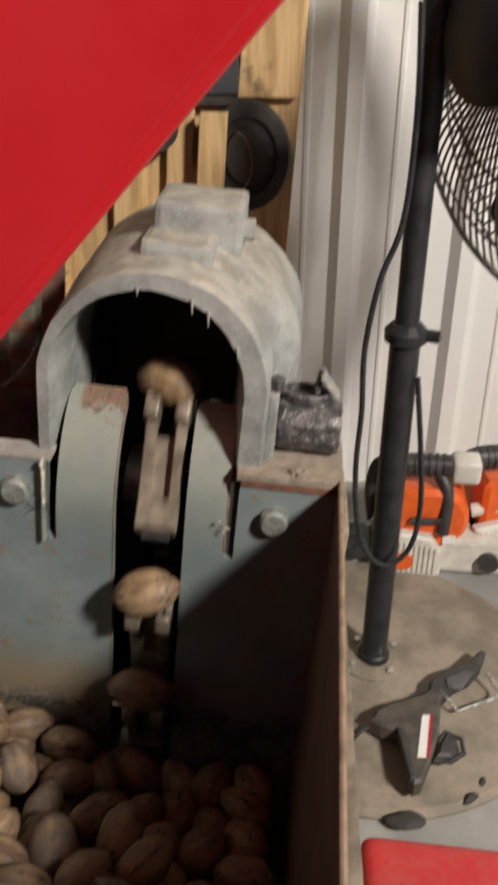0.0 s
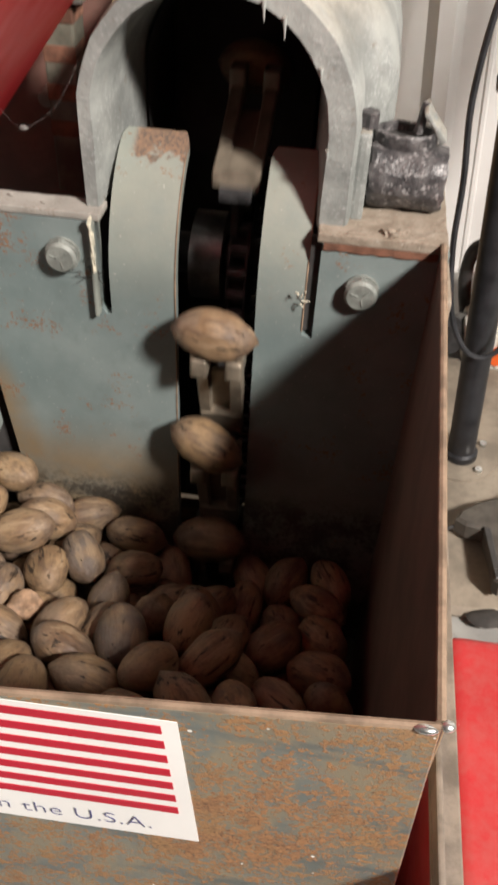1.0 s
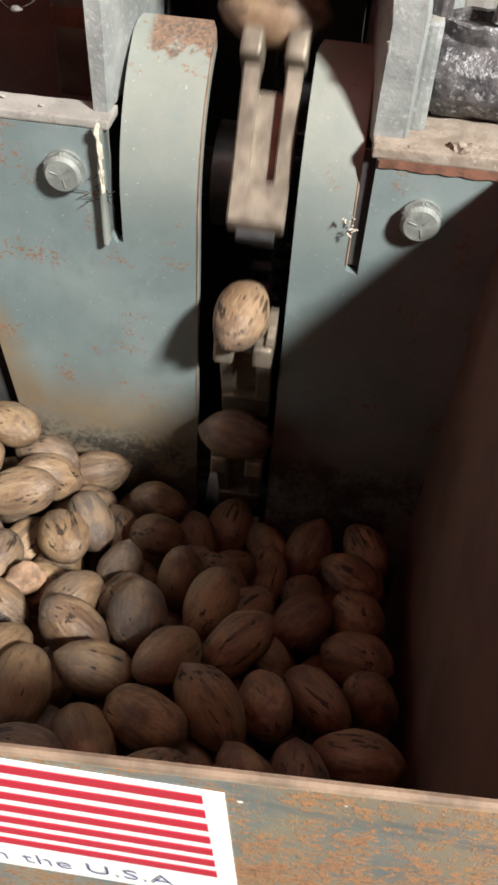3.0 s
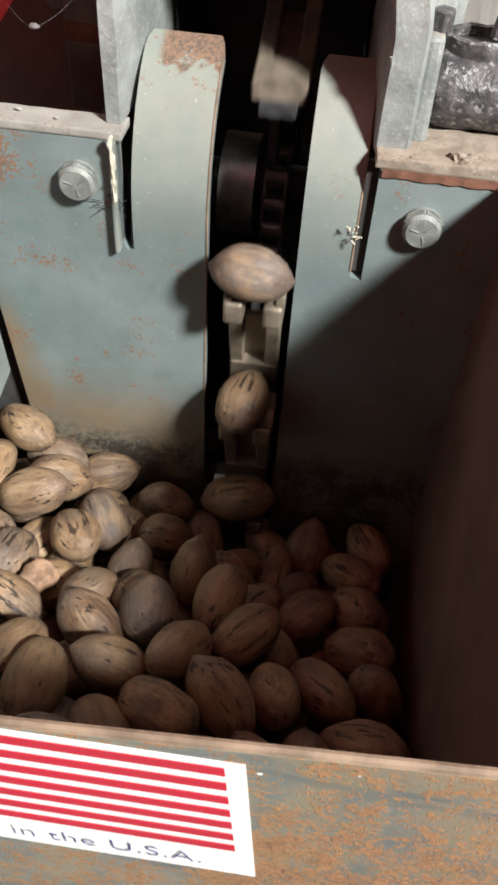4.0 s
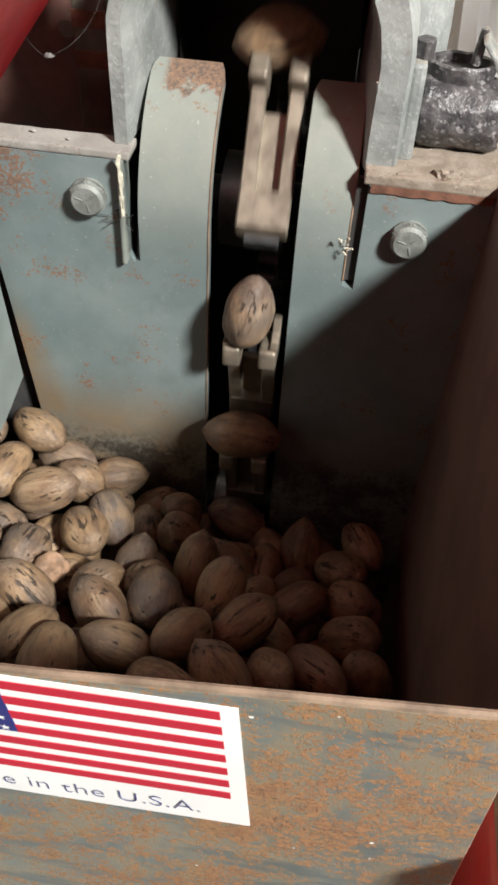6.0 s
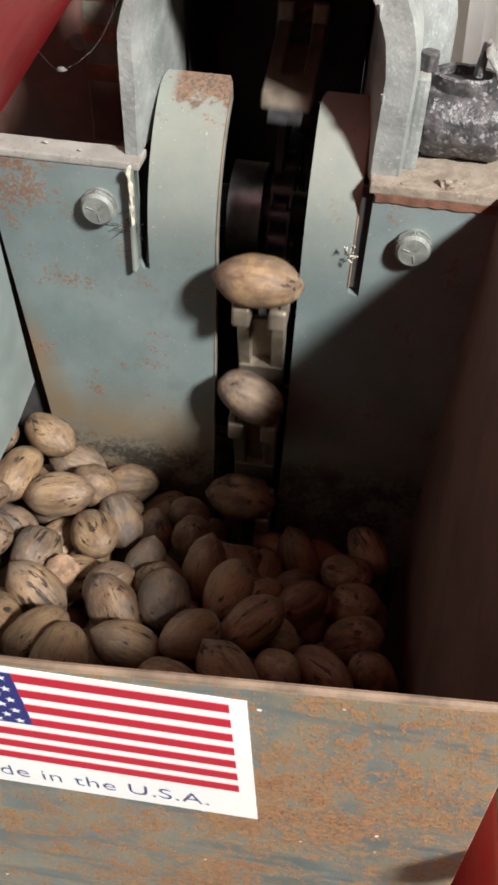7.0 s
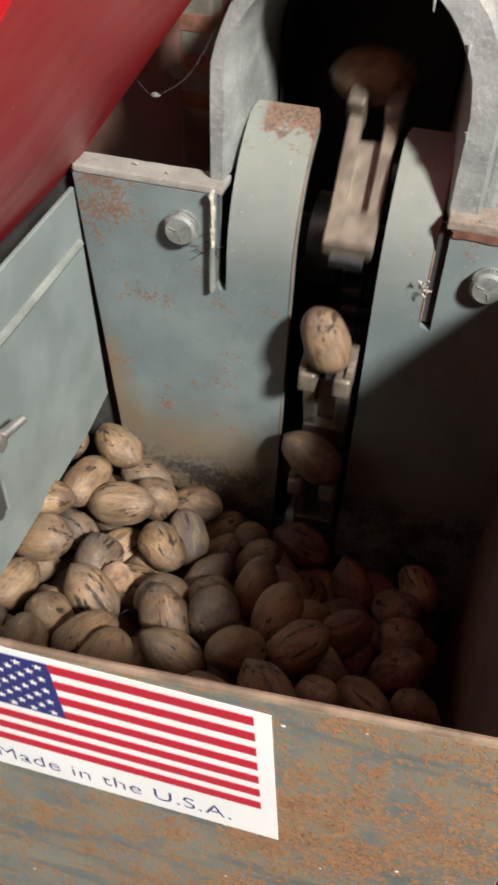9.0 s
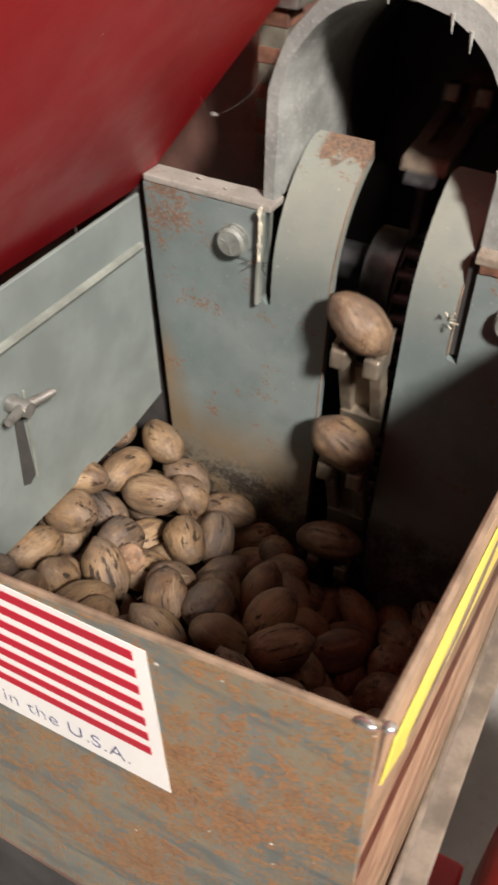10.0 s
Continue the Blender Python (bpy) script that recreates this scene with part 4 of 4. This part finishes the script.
def broken_shell(x, y, turn):
    """A cracked-off piece of shell that shows the pale kernel."""
    bm = fresh()
    bmesh.ops.create_uvsphere(bm, u_segments=18, v_segments=12, radius=0.0095)
    for v in bm.verts:
        v.co.x *= 1.2
        if v.co.z > 0.003:
            v.co.z = 0.003 + 0.35 * (v.co.z - 0.003)
    roughen(bm, 0.0028, 150, x)
    ob = part("broken_pecan", bm, BROKEN, None, smooth=True)
    ob.matrix_world = LEVEL @ pose(x, y, surface(x, y) + 0.004, 25, 10, turn)
    tagged(ob, "broken pecan that shows its pale orange kernel", "pecan", "broken pecans")


broken_shell(-0.098, -0.132, 20)

# ---- conveyor: carriers and links on one endless chain ----
CY, CZ, CR, SPACING, COUNT = 0.1248, 0.8451, 0.0521, 0.1009, 10
LENGTH = SPACING * COUNT
RUN = (LENGTH - 2 * math.pi * CR) / 2
MID = 0.0095


def on_chain(s):
    """Pose on the chain, s metres past the top sprocket's first touch; local z runs ahead, local -y outward."""
    s = s % LENGTH
    if s < math.pi * CR:
        a = s / CR
        return pose(MID, CY - CR * math.cos(a), CZ + CR * math.sin(a), -math.degrees(a))
    s -= math.pi * CR
    if s < RUN:
        return pose(MID, CY + CR, CZ - s, -180)
    s -= RUN
    if s < math.pi * CR:
        a = s / CR
        return pose(MID, CY + CR * math.cos(a), CZ - RUN - CR * math.sin(a), -180 - math.degrees(a))
    s -= math.pi * CR
    return pose(MID, CY - CR, CZ - RUN + s, 0)


# seconds and how many carriers have passed the top by then
BEAT = [(-3.0, -4.00), (0.0, 0.02), (0.5, 0.74), (1.0, 1.36), (2.0, 2.70), (4.5, 6.03), (5.0, 6.70), (7.41, 10.0), (8.17, 10.99), (8.94, 12.04), (9.5, 12.80), (13.0, 17.4)]
LEAD = 0.43


def passed(t):
    return float(np.interp(t, [b[0] for b in BEAT], [b[1] for b in BEAT])) + LEAD


def travelled(k, t):
    return (passed(t) - k) * SPACING


def build_carrier():
    c = thing("nut_carrier", "two-pronged steel carrier on the conveyor chain", "carrier", LEVEL @ on_chain(0), group="carriers on the chain")
    for s in (-1, 1):
        bm = fresh()
        side = [(-0.0570, -0.046), (-0.0770, 0.010), (-0.0775, 0.018), (-0.0650, 0.018), (-0.0640, 0.008), (-0.0470, -0.040), (-0.0440, -0.052)]
        prism(bm, side, s * 0.0115 - 0.0046, s * 0.0115 + 0.0046, axis="x", bevel=0.0010)
        part("prong", bm, FORK, c, "nut-stained steel prong")
        bm = box(fresh(), s * 0.0117 - 0.0060, s * 0.0117 + 0.0060, -0.0888, -0.0640, 0.0090, 0.0245, 0.0028, 3)
        part("hook", bm, FORK, c, "worn pale steel hook", smooth=True)
        bm = fresh()
        cup = [(-0.0660, 0.0230), (-0.0860, 0.0235), (-0.0865, 0.0270), (-0.0800, 0.0265), (-0.0735, 0.0300), (-0.0690, 0.0385), (-0.0640, 0.0375)]
        prism(bm, cup, s * 0.0152 - 0.0026, s * 0.0152 + 0.0026, axis="x", bevel=0.0006)
        part("hook_cheek", bm, FORK, c, "dished cheek that holds the nut")
    bm = fresh()
    prism(bm, [(-0.0440, -0.069), (-0.0530, -0.067), (-0.0585, -0.046), (-0.0480, -0.042)], -0.0161, 0.0161, axis="x", bevel=0.0012)
    part("cross_bar", bm, FORK, c)
    bm = fresh()
    prism(bm, [(-0.0490, -0.048), (-0.0650, 0.000), (-0.0620, 0.002), (-0.0460, -0.046)], -0.0090, 0.0090, axis="x")
    part("web", bm, FORK, c, "brown web between the prongs")
    part("tail", prism(fresh(), [(-0.0370, -0.073), (-0.0430, -0.072), (-0.0470, -0.062), (-0.0400, -0.060)], -0.0110, 0.0110, axis="x", bevel=0.0008), OILY, c, "oily black tail of the carrier")
    part("stem", box(fresh(), -0.006, 0.000, -0.040, 0.004, -0.050, -0.010, 0.001), OILY, c, "black stem to the chain")
    return c


CARRIERS = [build_carrier()]
for k in range(1, COUNT):
    CARRIERS.append(copy_thing(CARRIERS[0], LEVEL @ on_chain(-k * SPACING)))


def build_link():
    c = thing("chain_link", "black oily roller chain link", "chain link", LEVEL @ on_chain(0), group="chain links")
    for s in (-1, 1):
        part("side_plate", prism(fresh(), [(-0.0045, -0.008), (0.0045, -0.008), (0.0035, 0.0), (0.0045, 0.008), (-0.0045, 0.008), (-0.0035, 0.0)], s * 0.0065 - 0.0008, s * 0.0065 + 0.0008, axis="x"), OILY, c)
    part("roller", rod(fresh(), (-0.0075, 0, 0.004), (0.0075, 0, 0.004), 0.0046, seg=14), ROLLER, c, "shiny roller", smooth=True)
    return c


LINKS_EACH = 6
LINKS = [build_link()]
for k in range(1, COUNT * LINKS_EACH):
    LINKS.append(copy_thing(LINKS[0], LEVEL @ on_chain(-k * SPACING / LINKS_EACH)))

# nuts that ride up, one to each passing carrier: way they lie (yaw, pitch, roll in the carrier's space)
RIDES = {-1: (8, 5, 20), 0: (-6, -15, 200), 1: (10, 15, 90), 2: (4, -8, 10), 3: (-6, -24, 130), 4: (2, 0, 60), 5: (80, 6, 300),
         6: (5, -10, 20), 7: (76, 6, 240), 8: (0, 16, 75), 9: (-5, 78, 150), 10: (6, -5, 210), 11: (5, -30, 85), 12: (0, 0, 0), 13: (15, -66, 330),
         14: (-8, -30, 15), 15: (5, -27, 100), 16: (0, 12, 40)}
RIDERS = {}
for j, (yaw, pitch, roll) in RIDES.items():
    lift = 0.0140 + 0.009 * abs(math.sin(radians(pitch)))
    seat = Matrix.Translation((-0.003 - 0.004 * (j in (3, 12)), -0.0790, 0.0245 + lift)) @ pose(0, 0, 0, 0, -pitch, yaw) @ pose(0, 0, 0, roll, 0, 0)
    rider = nut(j, LEVEL @ on_chain(0) @ seat, "brown streaked pecan carried up by the conveyor")
    rider.data = pecan_mesh(j % 14 + 20, 1.22 if j in (3, 4, 12) else 1.10)
    RIDERS[j] = (rider, seat)

# ---- the room's things ----


def plywood_board():
    t = thing("plywood_board", "scorched plywood board with battens and a black pulley wheel", "board", pose(0, 0, 0))
    tilt = math.atan2(0.023, 0.367)

    def lean(bm):
        for v in bm.verts:
            v.co.x += (v.co.z - 0.9) * math.tan(tilt)
        return bm
    part("sheet", lean(box(fresh(), -0.75, 0.113, 0.765, 0.783, 0.0, 1.7, 0.002)), PLY, t)
    for x0, x1, z0, z1 in ((-0.072, -0.034, 0.30, 0.772), (0.026, 0.109, 0.786, 1.5), (-0.150, -0.110, 0.2, 0.80), (-0.33, -0.23, 0.2, 0.9)):
        part("batten", lean(box(fresh(), x0, x1, 0.748, 0.765, z0, z1, 0.002)), PLY, t)
    part("front_batten", lean(box(fresh(), -0.0235, 0.0150, 0.716, 0.734, 0.660, 0.770, 0.002)), PLY, t, "short scorched batten before the wheel")
    part("dark_panel", box(fresh(), -0.20, 0.020, 0.745, 0.750, 0.790, 1.3, 0.002), SLATE, t, "slate grey panel")
    part("dark_rail", box(fresh(), -0.20, 0.020, 0.740, 0.752, 0.776, 0.788, 0.002), TYRE, t)
    bm = lathe(fresh(), [(0.020, 0.0), (0.060, 0.0), (0.070, 0.006), (0.074, 0.014), (0.070, 0.022), (0.052, 0.024), (0.048, 0.018), (0.038, 0.018), (0.035, 0.024), (0.02, 0.024)], 40, pose(0.032, 0.762, 0.708, 90, 0, 0) @ Matrix.Diagonal((0.86, 1.05, 1, 1)))
    part("pulley_wheel", bm, TYRE, t, "black rubber wheel hung on the board", smooth=False)
    bm = fresh()
    tube(bm, [(0.006 + 0.034 * math.cos(a / 10), 0.737, 0.700 + 0.046 * math.sin(a / 10)) for a in range(-12, 13)], 0.0012, 6)
    part("wheel_wire", bm, EDGE, t)
    part("coil", lathe(fresh(), [(0.01, 0.0), (0.030, 0.0), (0.030, 0.02), (0.01, 0.02)], 20, pose(-0.095, 0.745, 0.745, 90, 0, 0)), TYRE, t)
    return t


plywood_board()


def pedestal_fan():
    fx, fy = 0.2445, 0.470
    t = thing("pedestal_fan", "black pedestal fan with a wire cage on a dusty round base", "fan", pose(fx, fy, 0))
    base = part("base", lathe(fresh(), [(0.266, 0.0), (0.268, 0.006), (0.258, 0.012), (0.190, 0.017), (0.120, 0.022), (0.060, 0.026), (0.0, 0.026)][:-1], 64), DUSTY, t, "dust-covered round black base", smooth=False)
    part("foot_plate", lathe(fresh(), [(0.052, 0.026), (0.052, 0.029), (0.020, 0.030)], 32), DUSTY, t)
    for k in range(4):
        a = radians(35 + 90 * k)
        part("foot_bolt", rod(fresh(), (0.040 * math.cos(a), 0.040 * math.sin(a), 0.028), (0.040 * math.cos(a), 0.040 * math.sin(a), 0.035), 0.005, seg=10), CHROME, t)
    part("pole", rod(fresh(), (0, 0, 0.026), (0, 0, 0.560), 0.0190, seg=28), BLACK, t, smooth=True)
    part("inner_pole", rod(fresh(), (0, 0, 0.556), (0, 0, 0.98), 0.0150, seg=28), BLACK, t, smooth=True)
    part("foot_ring", lathe(fresh(), [(0.019, 0.026), (0.023, 0.028), (0.023, 0.040), (0.019, 0.043)], 28), BLACK, t)
    part("collar", lathe(fresh(), [(0.019, 0.540), (0.026, 0.543), (0.027, 0.556), (0.018, 0.566)], 28), BLACK, t)
    part("collar_knob", rod(fresh(), (0.02, -0.004, 0.552), (0.040, -0.012, 0.552), 0.008, seg=12), BLACK, t)
    # cage: two shallow wire domes on a rim
    hub_at = Vector((0.206, 0.030, 0.882))
    head = look(tuple(hub_at), tuple(hub_at + Vector((0.83, 0.52, -0.03)))) @ pose(0, 0, 0, 180, 0, 0)
    R = 0.310

    def wire(front, a):
        pts = []
        for s in range(9):
            u = 0.22 + 0.78 * s / 8
            depth = (0.120 * math.cos(u * math.pi / 2) ** 0.7 + 0.020) * front
            pts.append(head @ Vector((R * u * math.cos(a), R * u * math.sin(a), depth)))
        return pts
    for front, name in ((1, "front_guard"), (-1, "rear_guard")):
        bm = fresh()
        for u in (0.22, 0.5, 0.78, 0.97, 1.0):
            depth = (0.120 * math.cos(u * math.pi / 2) ** 0.7 + 0.020) * front
            tube(bm, [head @ Vector((R * u * math.cos(a * math.pi / 36), R * u * math.sin(a * math.pi / 36), depth)) for a in range(73)], 0.0020, 6)
        guard = part(name, bm, WIRE, t, "dusty dark wire guard")
        first = part("guard_wire", tube(fresh(), wire(front, 0.0), 0.0018, 5), WIRE, guard)
        for k in range(1, 110):
            w = new("guard_wire", first.data)
            w.parent = guard
            w.matrix_local = head @ Matrix.Rotation(2 * math.pi * k / 110, 4, "Z") @ head.inverted()
    part("motor", lathe(fresh(), [(0.03, -0.21), (0.068, -0.195), (0.075, -0.10), (0.05, -0.06)], 32, head), BLACK, t, smooth=True)
    part("hub", lathe(fresh(), [(0.045, -0.04), (0.05, 0.0), (0.03, 0.03)], 24, head), BLACK, t, smooth=True)
    for k in range(3):
        bm = fresh()
        rows = []
        for i in range(7):
            r = 0.045 + (R - 0.075) * i / 6
            w = 0.035 + 0.05 * math.sin(math.pi * (i + 1.2) / 9)
            row = []
            for j in range(5):
                a = 2 * math.pi * k / 3 + (j / 4 - 0.5) * w / r * 1.3
                row.append(bm.verts.new(head @ Vector((r * math.cos(a), r * math.sin(a), 0.03 * (j / 4 - 0.5)))))
            rows.append(row)
        for a, b in zip(rows, rows[1:]):
            for j in range(4):
                bm.faces.new((a[j], a[j + 1], b[j + 1], b[j]))
        bmesh.ops.solidify(bm, geom=bm.faces[:], thickness=0.002)
        part("blade", bm, BLACK, t)
    part("neck", rod(fresh(), (0, 0, 0.93), tuple(head @ Vector((0, 0, -0.13))), 0.018, seg=16), BLACK, t)
    cord = [(0.223, 0.44, 0.914), (0.229, 0.44, 0.809), (0.225, 0.44, 0.697), (0.204, 0.44, 0.625), (0.193, 0.44, 0.54), (0.195, 0.44, 0.457), (0.193, 0.44, 0.375), (0.2, 0.43, 0.296), (0.221, 0.425, 0.246), (0.248, 0.425, 0.235), (0.273, 0.43, 0.263), (0.282, 0.44, 0.318), (0.274, 0.44, 0.403), (0.262, 0.455, 0.50)]
    bm = tube(fresh(), curve_through([(x - fx, y - fy, z) for x, y, z in cord]), 0.0036, 8)
    part("power_cord", bm, BLACK, t, "black cord looped round the pole", smooth=True)


pedestal_fan()


def chainsaw(m, label):
    """Body with the bar end to the left: orange cover, cream clutch side with ribs, black handles."""
    t = thing("chainsaw", label, "chainsaw", m, group="chainsaws by the wall")
    hood = [(-0.075, 0.055), (-0.075, 0.155), (-0.066, 0.166), (0.012, 0.170)] + [(0.012 + 0.052 * math.sin(radians(w)), 0.112 + 0.058 * math.cos(radians(w))) for w in range(15, 150, 15)] + [(0.020, 0.048)]
    part("engine_cover", prism(fresh(), hood, -0.030, 0.075, bevel=0.009), ORANGE, t, "bright orange engine cover", smooth=True)
    part("crankcase", box(fresh(), -0.100, 0.20, -0.030, 0.080, 0.004, 0.075, 0.010, 2), CREAM, t)
    cover = part("clutch_cover", prism(fresh(), [(-0.090, 0.006), (-0.090, 0.085), (-0.050, 0.094), (0.000, 0.088), (0.020, 0.060), (0.022, 0.012), (0.014, 0.004)], -0.052, -0.028, bevel=0.005), CREAM, t, "ribbed cream starter cover")
    for k in range(11):
        x = -0.080 + 0.0088 * k
        part("rib", box(fresh(), x, x + 0.004, -0.0545, -0.051, 0.016, 0.080 - 0.00012 * k ** 2, 0.001), CREAM, cover)
    part("badge", rod(fresh(), (-0.044, -0.0515, 0.040), (-0.044, -0.0570, 0.040), 0.017, seg=28), ORANGE, t, "round orange badge")
    part("label_plate", box(fresh(), 0.022, 0.044, -0.0325, -0.0305, 0.066, 0.084, 0.0005), WHITE, t)
    part("choke_lever", rod(fresh(), (-0.035, -0.036, 0.112), (0.014, -0.040, 0.118), 0.007, 0.005, seg=12), PLASTIC, t)
    bm = tube(fresh(), curve_through([(-0.095, 0.05, 0.05), (-0.105, 0.04, 0.13), (-0.09, 0.03, 0.19), (-0.02, 0.01, 0.205), (0.02, -0.02, 0.17), (0.02, -0.035, 0.09)]), 0.011, 10)
    part("top_handle", bm, PLASTIC, t, smooth=True)
    grip = part("grip", rod(fresh(), (-0.09, 0.0, 0.202), (0.025, 0.0, 0.206), 0.019, seg=18), PLASTIC, t, "ribbed black grip")
    for k in range(9):
        part("grip_ring", rod(fresh(), (-0.085 + 0.012 * k, 0.0, 0.202 + 0.0004 * k), (-0.080 + 0.012 * k, 0.0, 0.2022 + 0.0004 * k), 0.0215, seg=18), PLASTIC, grip)
    bm = tube(fresh(), curve_through([(0.075, 0.03, 0.10), (0.13, 0.03, 0.11), (0.20, 0.03, 0.085), (0.22, 0.03, 0.04), (0.17, 0.03, 0.018), (0.09, 0.03, 0.022)]), 0.013, 10)
    part("rear_handle", bm, CREAM, t, smooth=True)
    part("guide_bar", prism(fresh(), [(-0.09, 0.02), (-0.42, 0.028), (-0.44, 0.045), (-0.42, 0.062), (-0.09, 0.075)], 0.010, 0.015, axis="y"), STEEL, t)
    part("chain_sprocket", rod(fresh(), (-0.125, -0.030, 0.048), (-0.125, 0.004, 0.048), 0.028, seg=20), OILY, t)
    part("tank_end", box(fresh(), 0.026, 0.075, -0.018, 0.030, 0.178, 0.222, 0.010, 3), CREAM, t, "cream handle end", smooth=True)
    part("fuel_cap", rod(fresh(), (0.105, -0.030, 0.035), (0.105, -0.042, 0.035), 0.018, seg=20), PLASTIC, t)
    return t


chainsaw(pose(0.358, 0.752, 0.0, 0, 0, -3), "orange and cream chainsaw lying on the floor")
chainsaw(pose(0.520, 0.80, 0.0, 0, 0, 8), "second orange chainsaw beside the first")


def glue_gun():
    """Hot glue gun lying on the fan's base, with its wire stand folded out."""
    gx, gy = 0.300, 0.312
    t = thing("glue_gun", "black hot glue gun with a red and white label", "glue gun", pose(gx, gy, 0.020))

    def flat(points):
        return [(x - gx, y - gy) for x, y in points]
    body = flat([(0.229, 0.322), (0.236, 0.338), (0.262, 0.356), (0.303, 0.372), (0.316, 0.384), (0.330, 0.372), (0.326, 0.345), (0.318, 0.305), (0.302, 0.262), (0.286, 0.224), (0.276, 0.220), (0.270, 0.226), (0.270, 0.262), (0.264, 0.306), (0.242, 0.312)])
    part("body", prism(fresh(), body, 0.004, 0.034, axis="z", bevel=0.004), GUNBODY, t)
    # the grip's side in shade, drawn as a darker strip
    part("grip_shade", prism(fresh(), flat([(0.263, 0.308), (0.272, 0.306), (0.279, 0.226), (0.272, 0.224), (0.268, 0.262)]), 0.0342, 0.0362, axis="z", bevel=0.0008), PLASTIC, t, "dark strip that paints the grip's shaded side")
    head = flat([(0.312, 0.372), (0.318, 0.402), (0.338, 0.424), (0.372, 0.440), (0.404, 0.474), (0.411, 0.470), (0.398, 0.440), (0.376, 0.412), (0.352, 0.396), (0.332, 0.372)])
    part("heater_head", prism(fresh(), head, 0.006, 0.030, axis="z", bevel=0.004), PLASTIC, t, "black heater head with a pointed nozzle")
    part("head_plate", prism(fresh(), flat([(0.340, 0.405), (0.372, 0.424), (0.384, 0.420), (0.360, 0.385), (0.343, 0.388)]), 0.0302, 0.0330, axis="z", bevel=0.0008), COLLAR, t, "grey heat plate")
    part("trigger", prism(fresh(), flat([(0.330, 0.318), (0.343, 0.308), (0.345, 0.290), (0.332, 0.276), (0.312, 0.276), (0.318, 0.296)]), 0.004, 0.022, axis="z", bevel=0.004), PLASTIC, t, "black trigger")
    part("trigger_guard", tube(fresh(), [(x - gx, y - gy, 0.016) for x, y in ((0.318, 0.300), (0.330, 0.320), (0.350, 0.310), (0.350, 0.286), (0.330, 0.270), (0.308, 0.272))], 0.0035, 8), PLASTIC, t)
    part("label", prism(fresh(), flat([(0.299, 0.332), (0.309, 0.332), (0.295, 0.259), (0.284, 0.259)]), 0.0342, 0.0350, axis="z"), WHITE, t, "white label with a red edge")
    part("label_edge", prism(fresh(), flat([(0.3095, 0.333), (0.3130, 0.333), (0.2990, 0.259), (0.2955, 0.258)]), 0.0342, 0.0352, axis="z"), STRIPE, t)
    part("wire_stand", tube(fresh(), [(x - gx, y - gy, z) for x, y, z in ((0.330, 0.384, 0.030), (0.3535, 0.362, 0.014), (0.412, 0.391, 0.012), (0.418, 0.404, 0.014), (0.405, 0.428, 0.024))], 0.0026, 8), CHROME, t, "bent bright wire stand")
    part("cord", tube(fresh(), curve_through([(-0.066, 0.014, 0.016), (-0.085, 0.006, 0.010), (-0.115, -0.022, -0.008), (-0.16, -0.05, -0.014)]), 0.0026, 8), PLASTIC, t)


glue_gun()


def floor_bits():
    bm = fresh()
    for k, (x, y, r) in enumerate(((0.268, 0.196, 0.017), (0.352, 0.236, 0.009), (0.372, 0.262, 0.006), (0.214, 0.330, 0.008))):
        bm2 = lathe(fresh(), [(r * 0.6, 0.0), (r, 0.003), (r * 0.7, 0.007), (r * 0.2, 0.009)], 14, pose(x, y, 0.008 if k else 0.010, 0, 0, 30 * k) @ Matrix.Diagonal((1.5, 0.8, 1, 1)))
        ob = part("dirt_clod", roughen(bm2, 0.004, 60, k), TYRE, None, smooth=True)
        tagged(ob, "dark clod of dirt on the fan base", "dirt", "dirt clods")


floor_bits()


# ---- movement ----
def motions():
    steps = [0.1 * k for k in range(101)]
    for k, c in enumerate(CARRIERS):
        walk(c, [(t, LEVEL @ on_chain(travelled(k, t))) for t in steps])
    for k, c in enumerate(LINKS):
        walk(c, [(t, LEVEL @ on_chain((passed(t) * LINKS_EACH - k - 2) * SPACING / LINKS_EACH)) for t in steps])
    # a nut waits under the heap, rides up on its carrier, tips over the top and drops into the dark of the hood
    low, high = -0.27, 0.125
    for n, (j, (ob, seat)) in enumerate(RIDERS.items()):
        wait = LEVEL @ pose(-0.16 + 0.045 * (n % 6), -0.085 - 0.035 * (n // 6), 0.45, 20 * n, 0, 50 * n)
        rest = LEVEL @ pose(-0.055 + 0.045 * (n % 3), 0.215 + 0.04 * ((n // 3) % 2), 0.43 + 0.035 * (n // 6), 30 * n, 0, 40 * n)
        rows = []
        for t in steps:
            s = travelled(j, t)
            rows.append((t, wait if s < low else rest if s > high else LEVEL @ on_chain(s) @ seat))
        walk(ob, rows)
    # the heap near the intake creeps towards it
    rng = random.Random(5)
    for ob, p, d in HEAP:
        reach = math.hypot(p[0] - 0.0, p[1] + 0.03)
        if reach > 0.17 or surface(p[0], p[1]) - p[2] > 0.03:
            continue
        size = 0.016 * (1 - reach / 0.17) + 0.003
        way = Vector((0.0 - p[0], -0.05 - p[1], -0.35 * reach))
        way.normalize()
        start, rows, gone = ob.matrix_world.copy(), [], 0.0
        for k in range(11):
            turn = Matrix.Rotation(gone / 0.014, 4, way.cross(Vector((0, 0, 1))) * -1) if gone else Matrix()
            c = start.translation + gone * way
            rows.append((float(k), Matrix.Translation(c) @ turn @ start.to_3x3().to_4x4()))
            if rng.random() < 0.4:
                gone += size * rng.uniform(0.1, 0.7)
        walk(ob, rows)


motions()
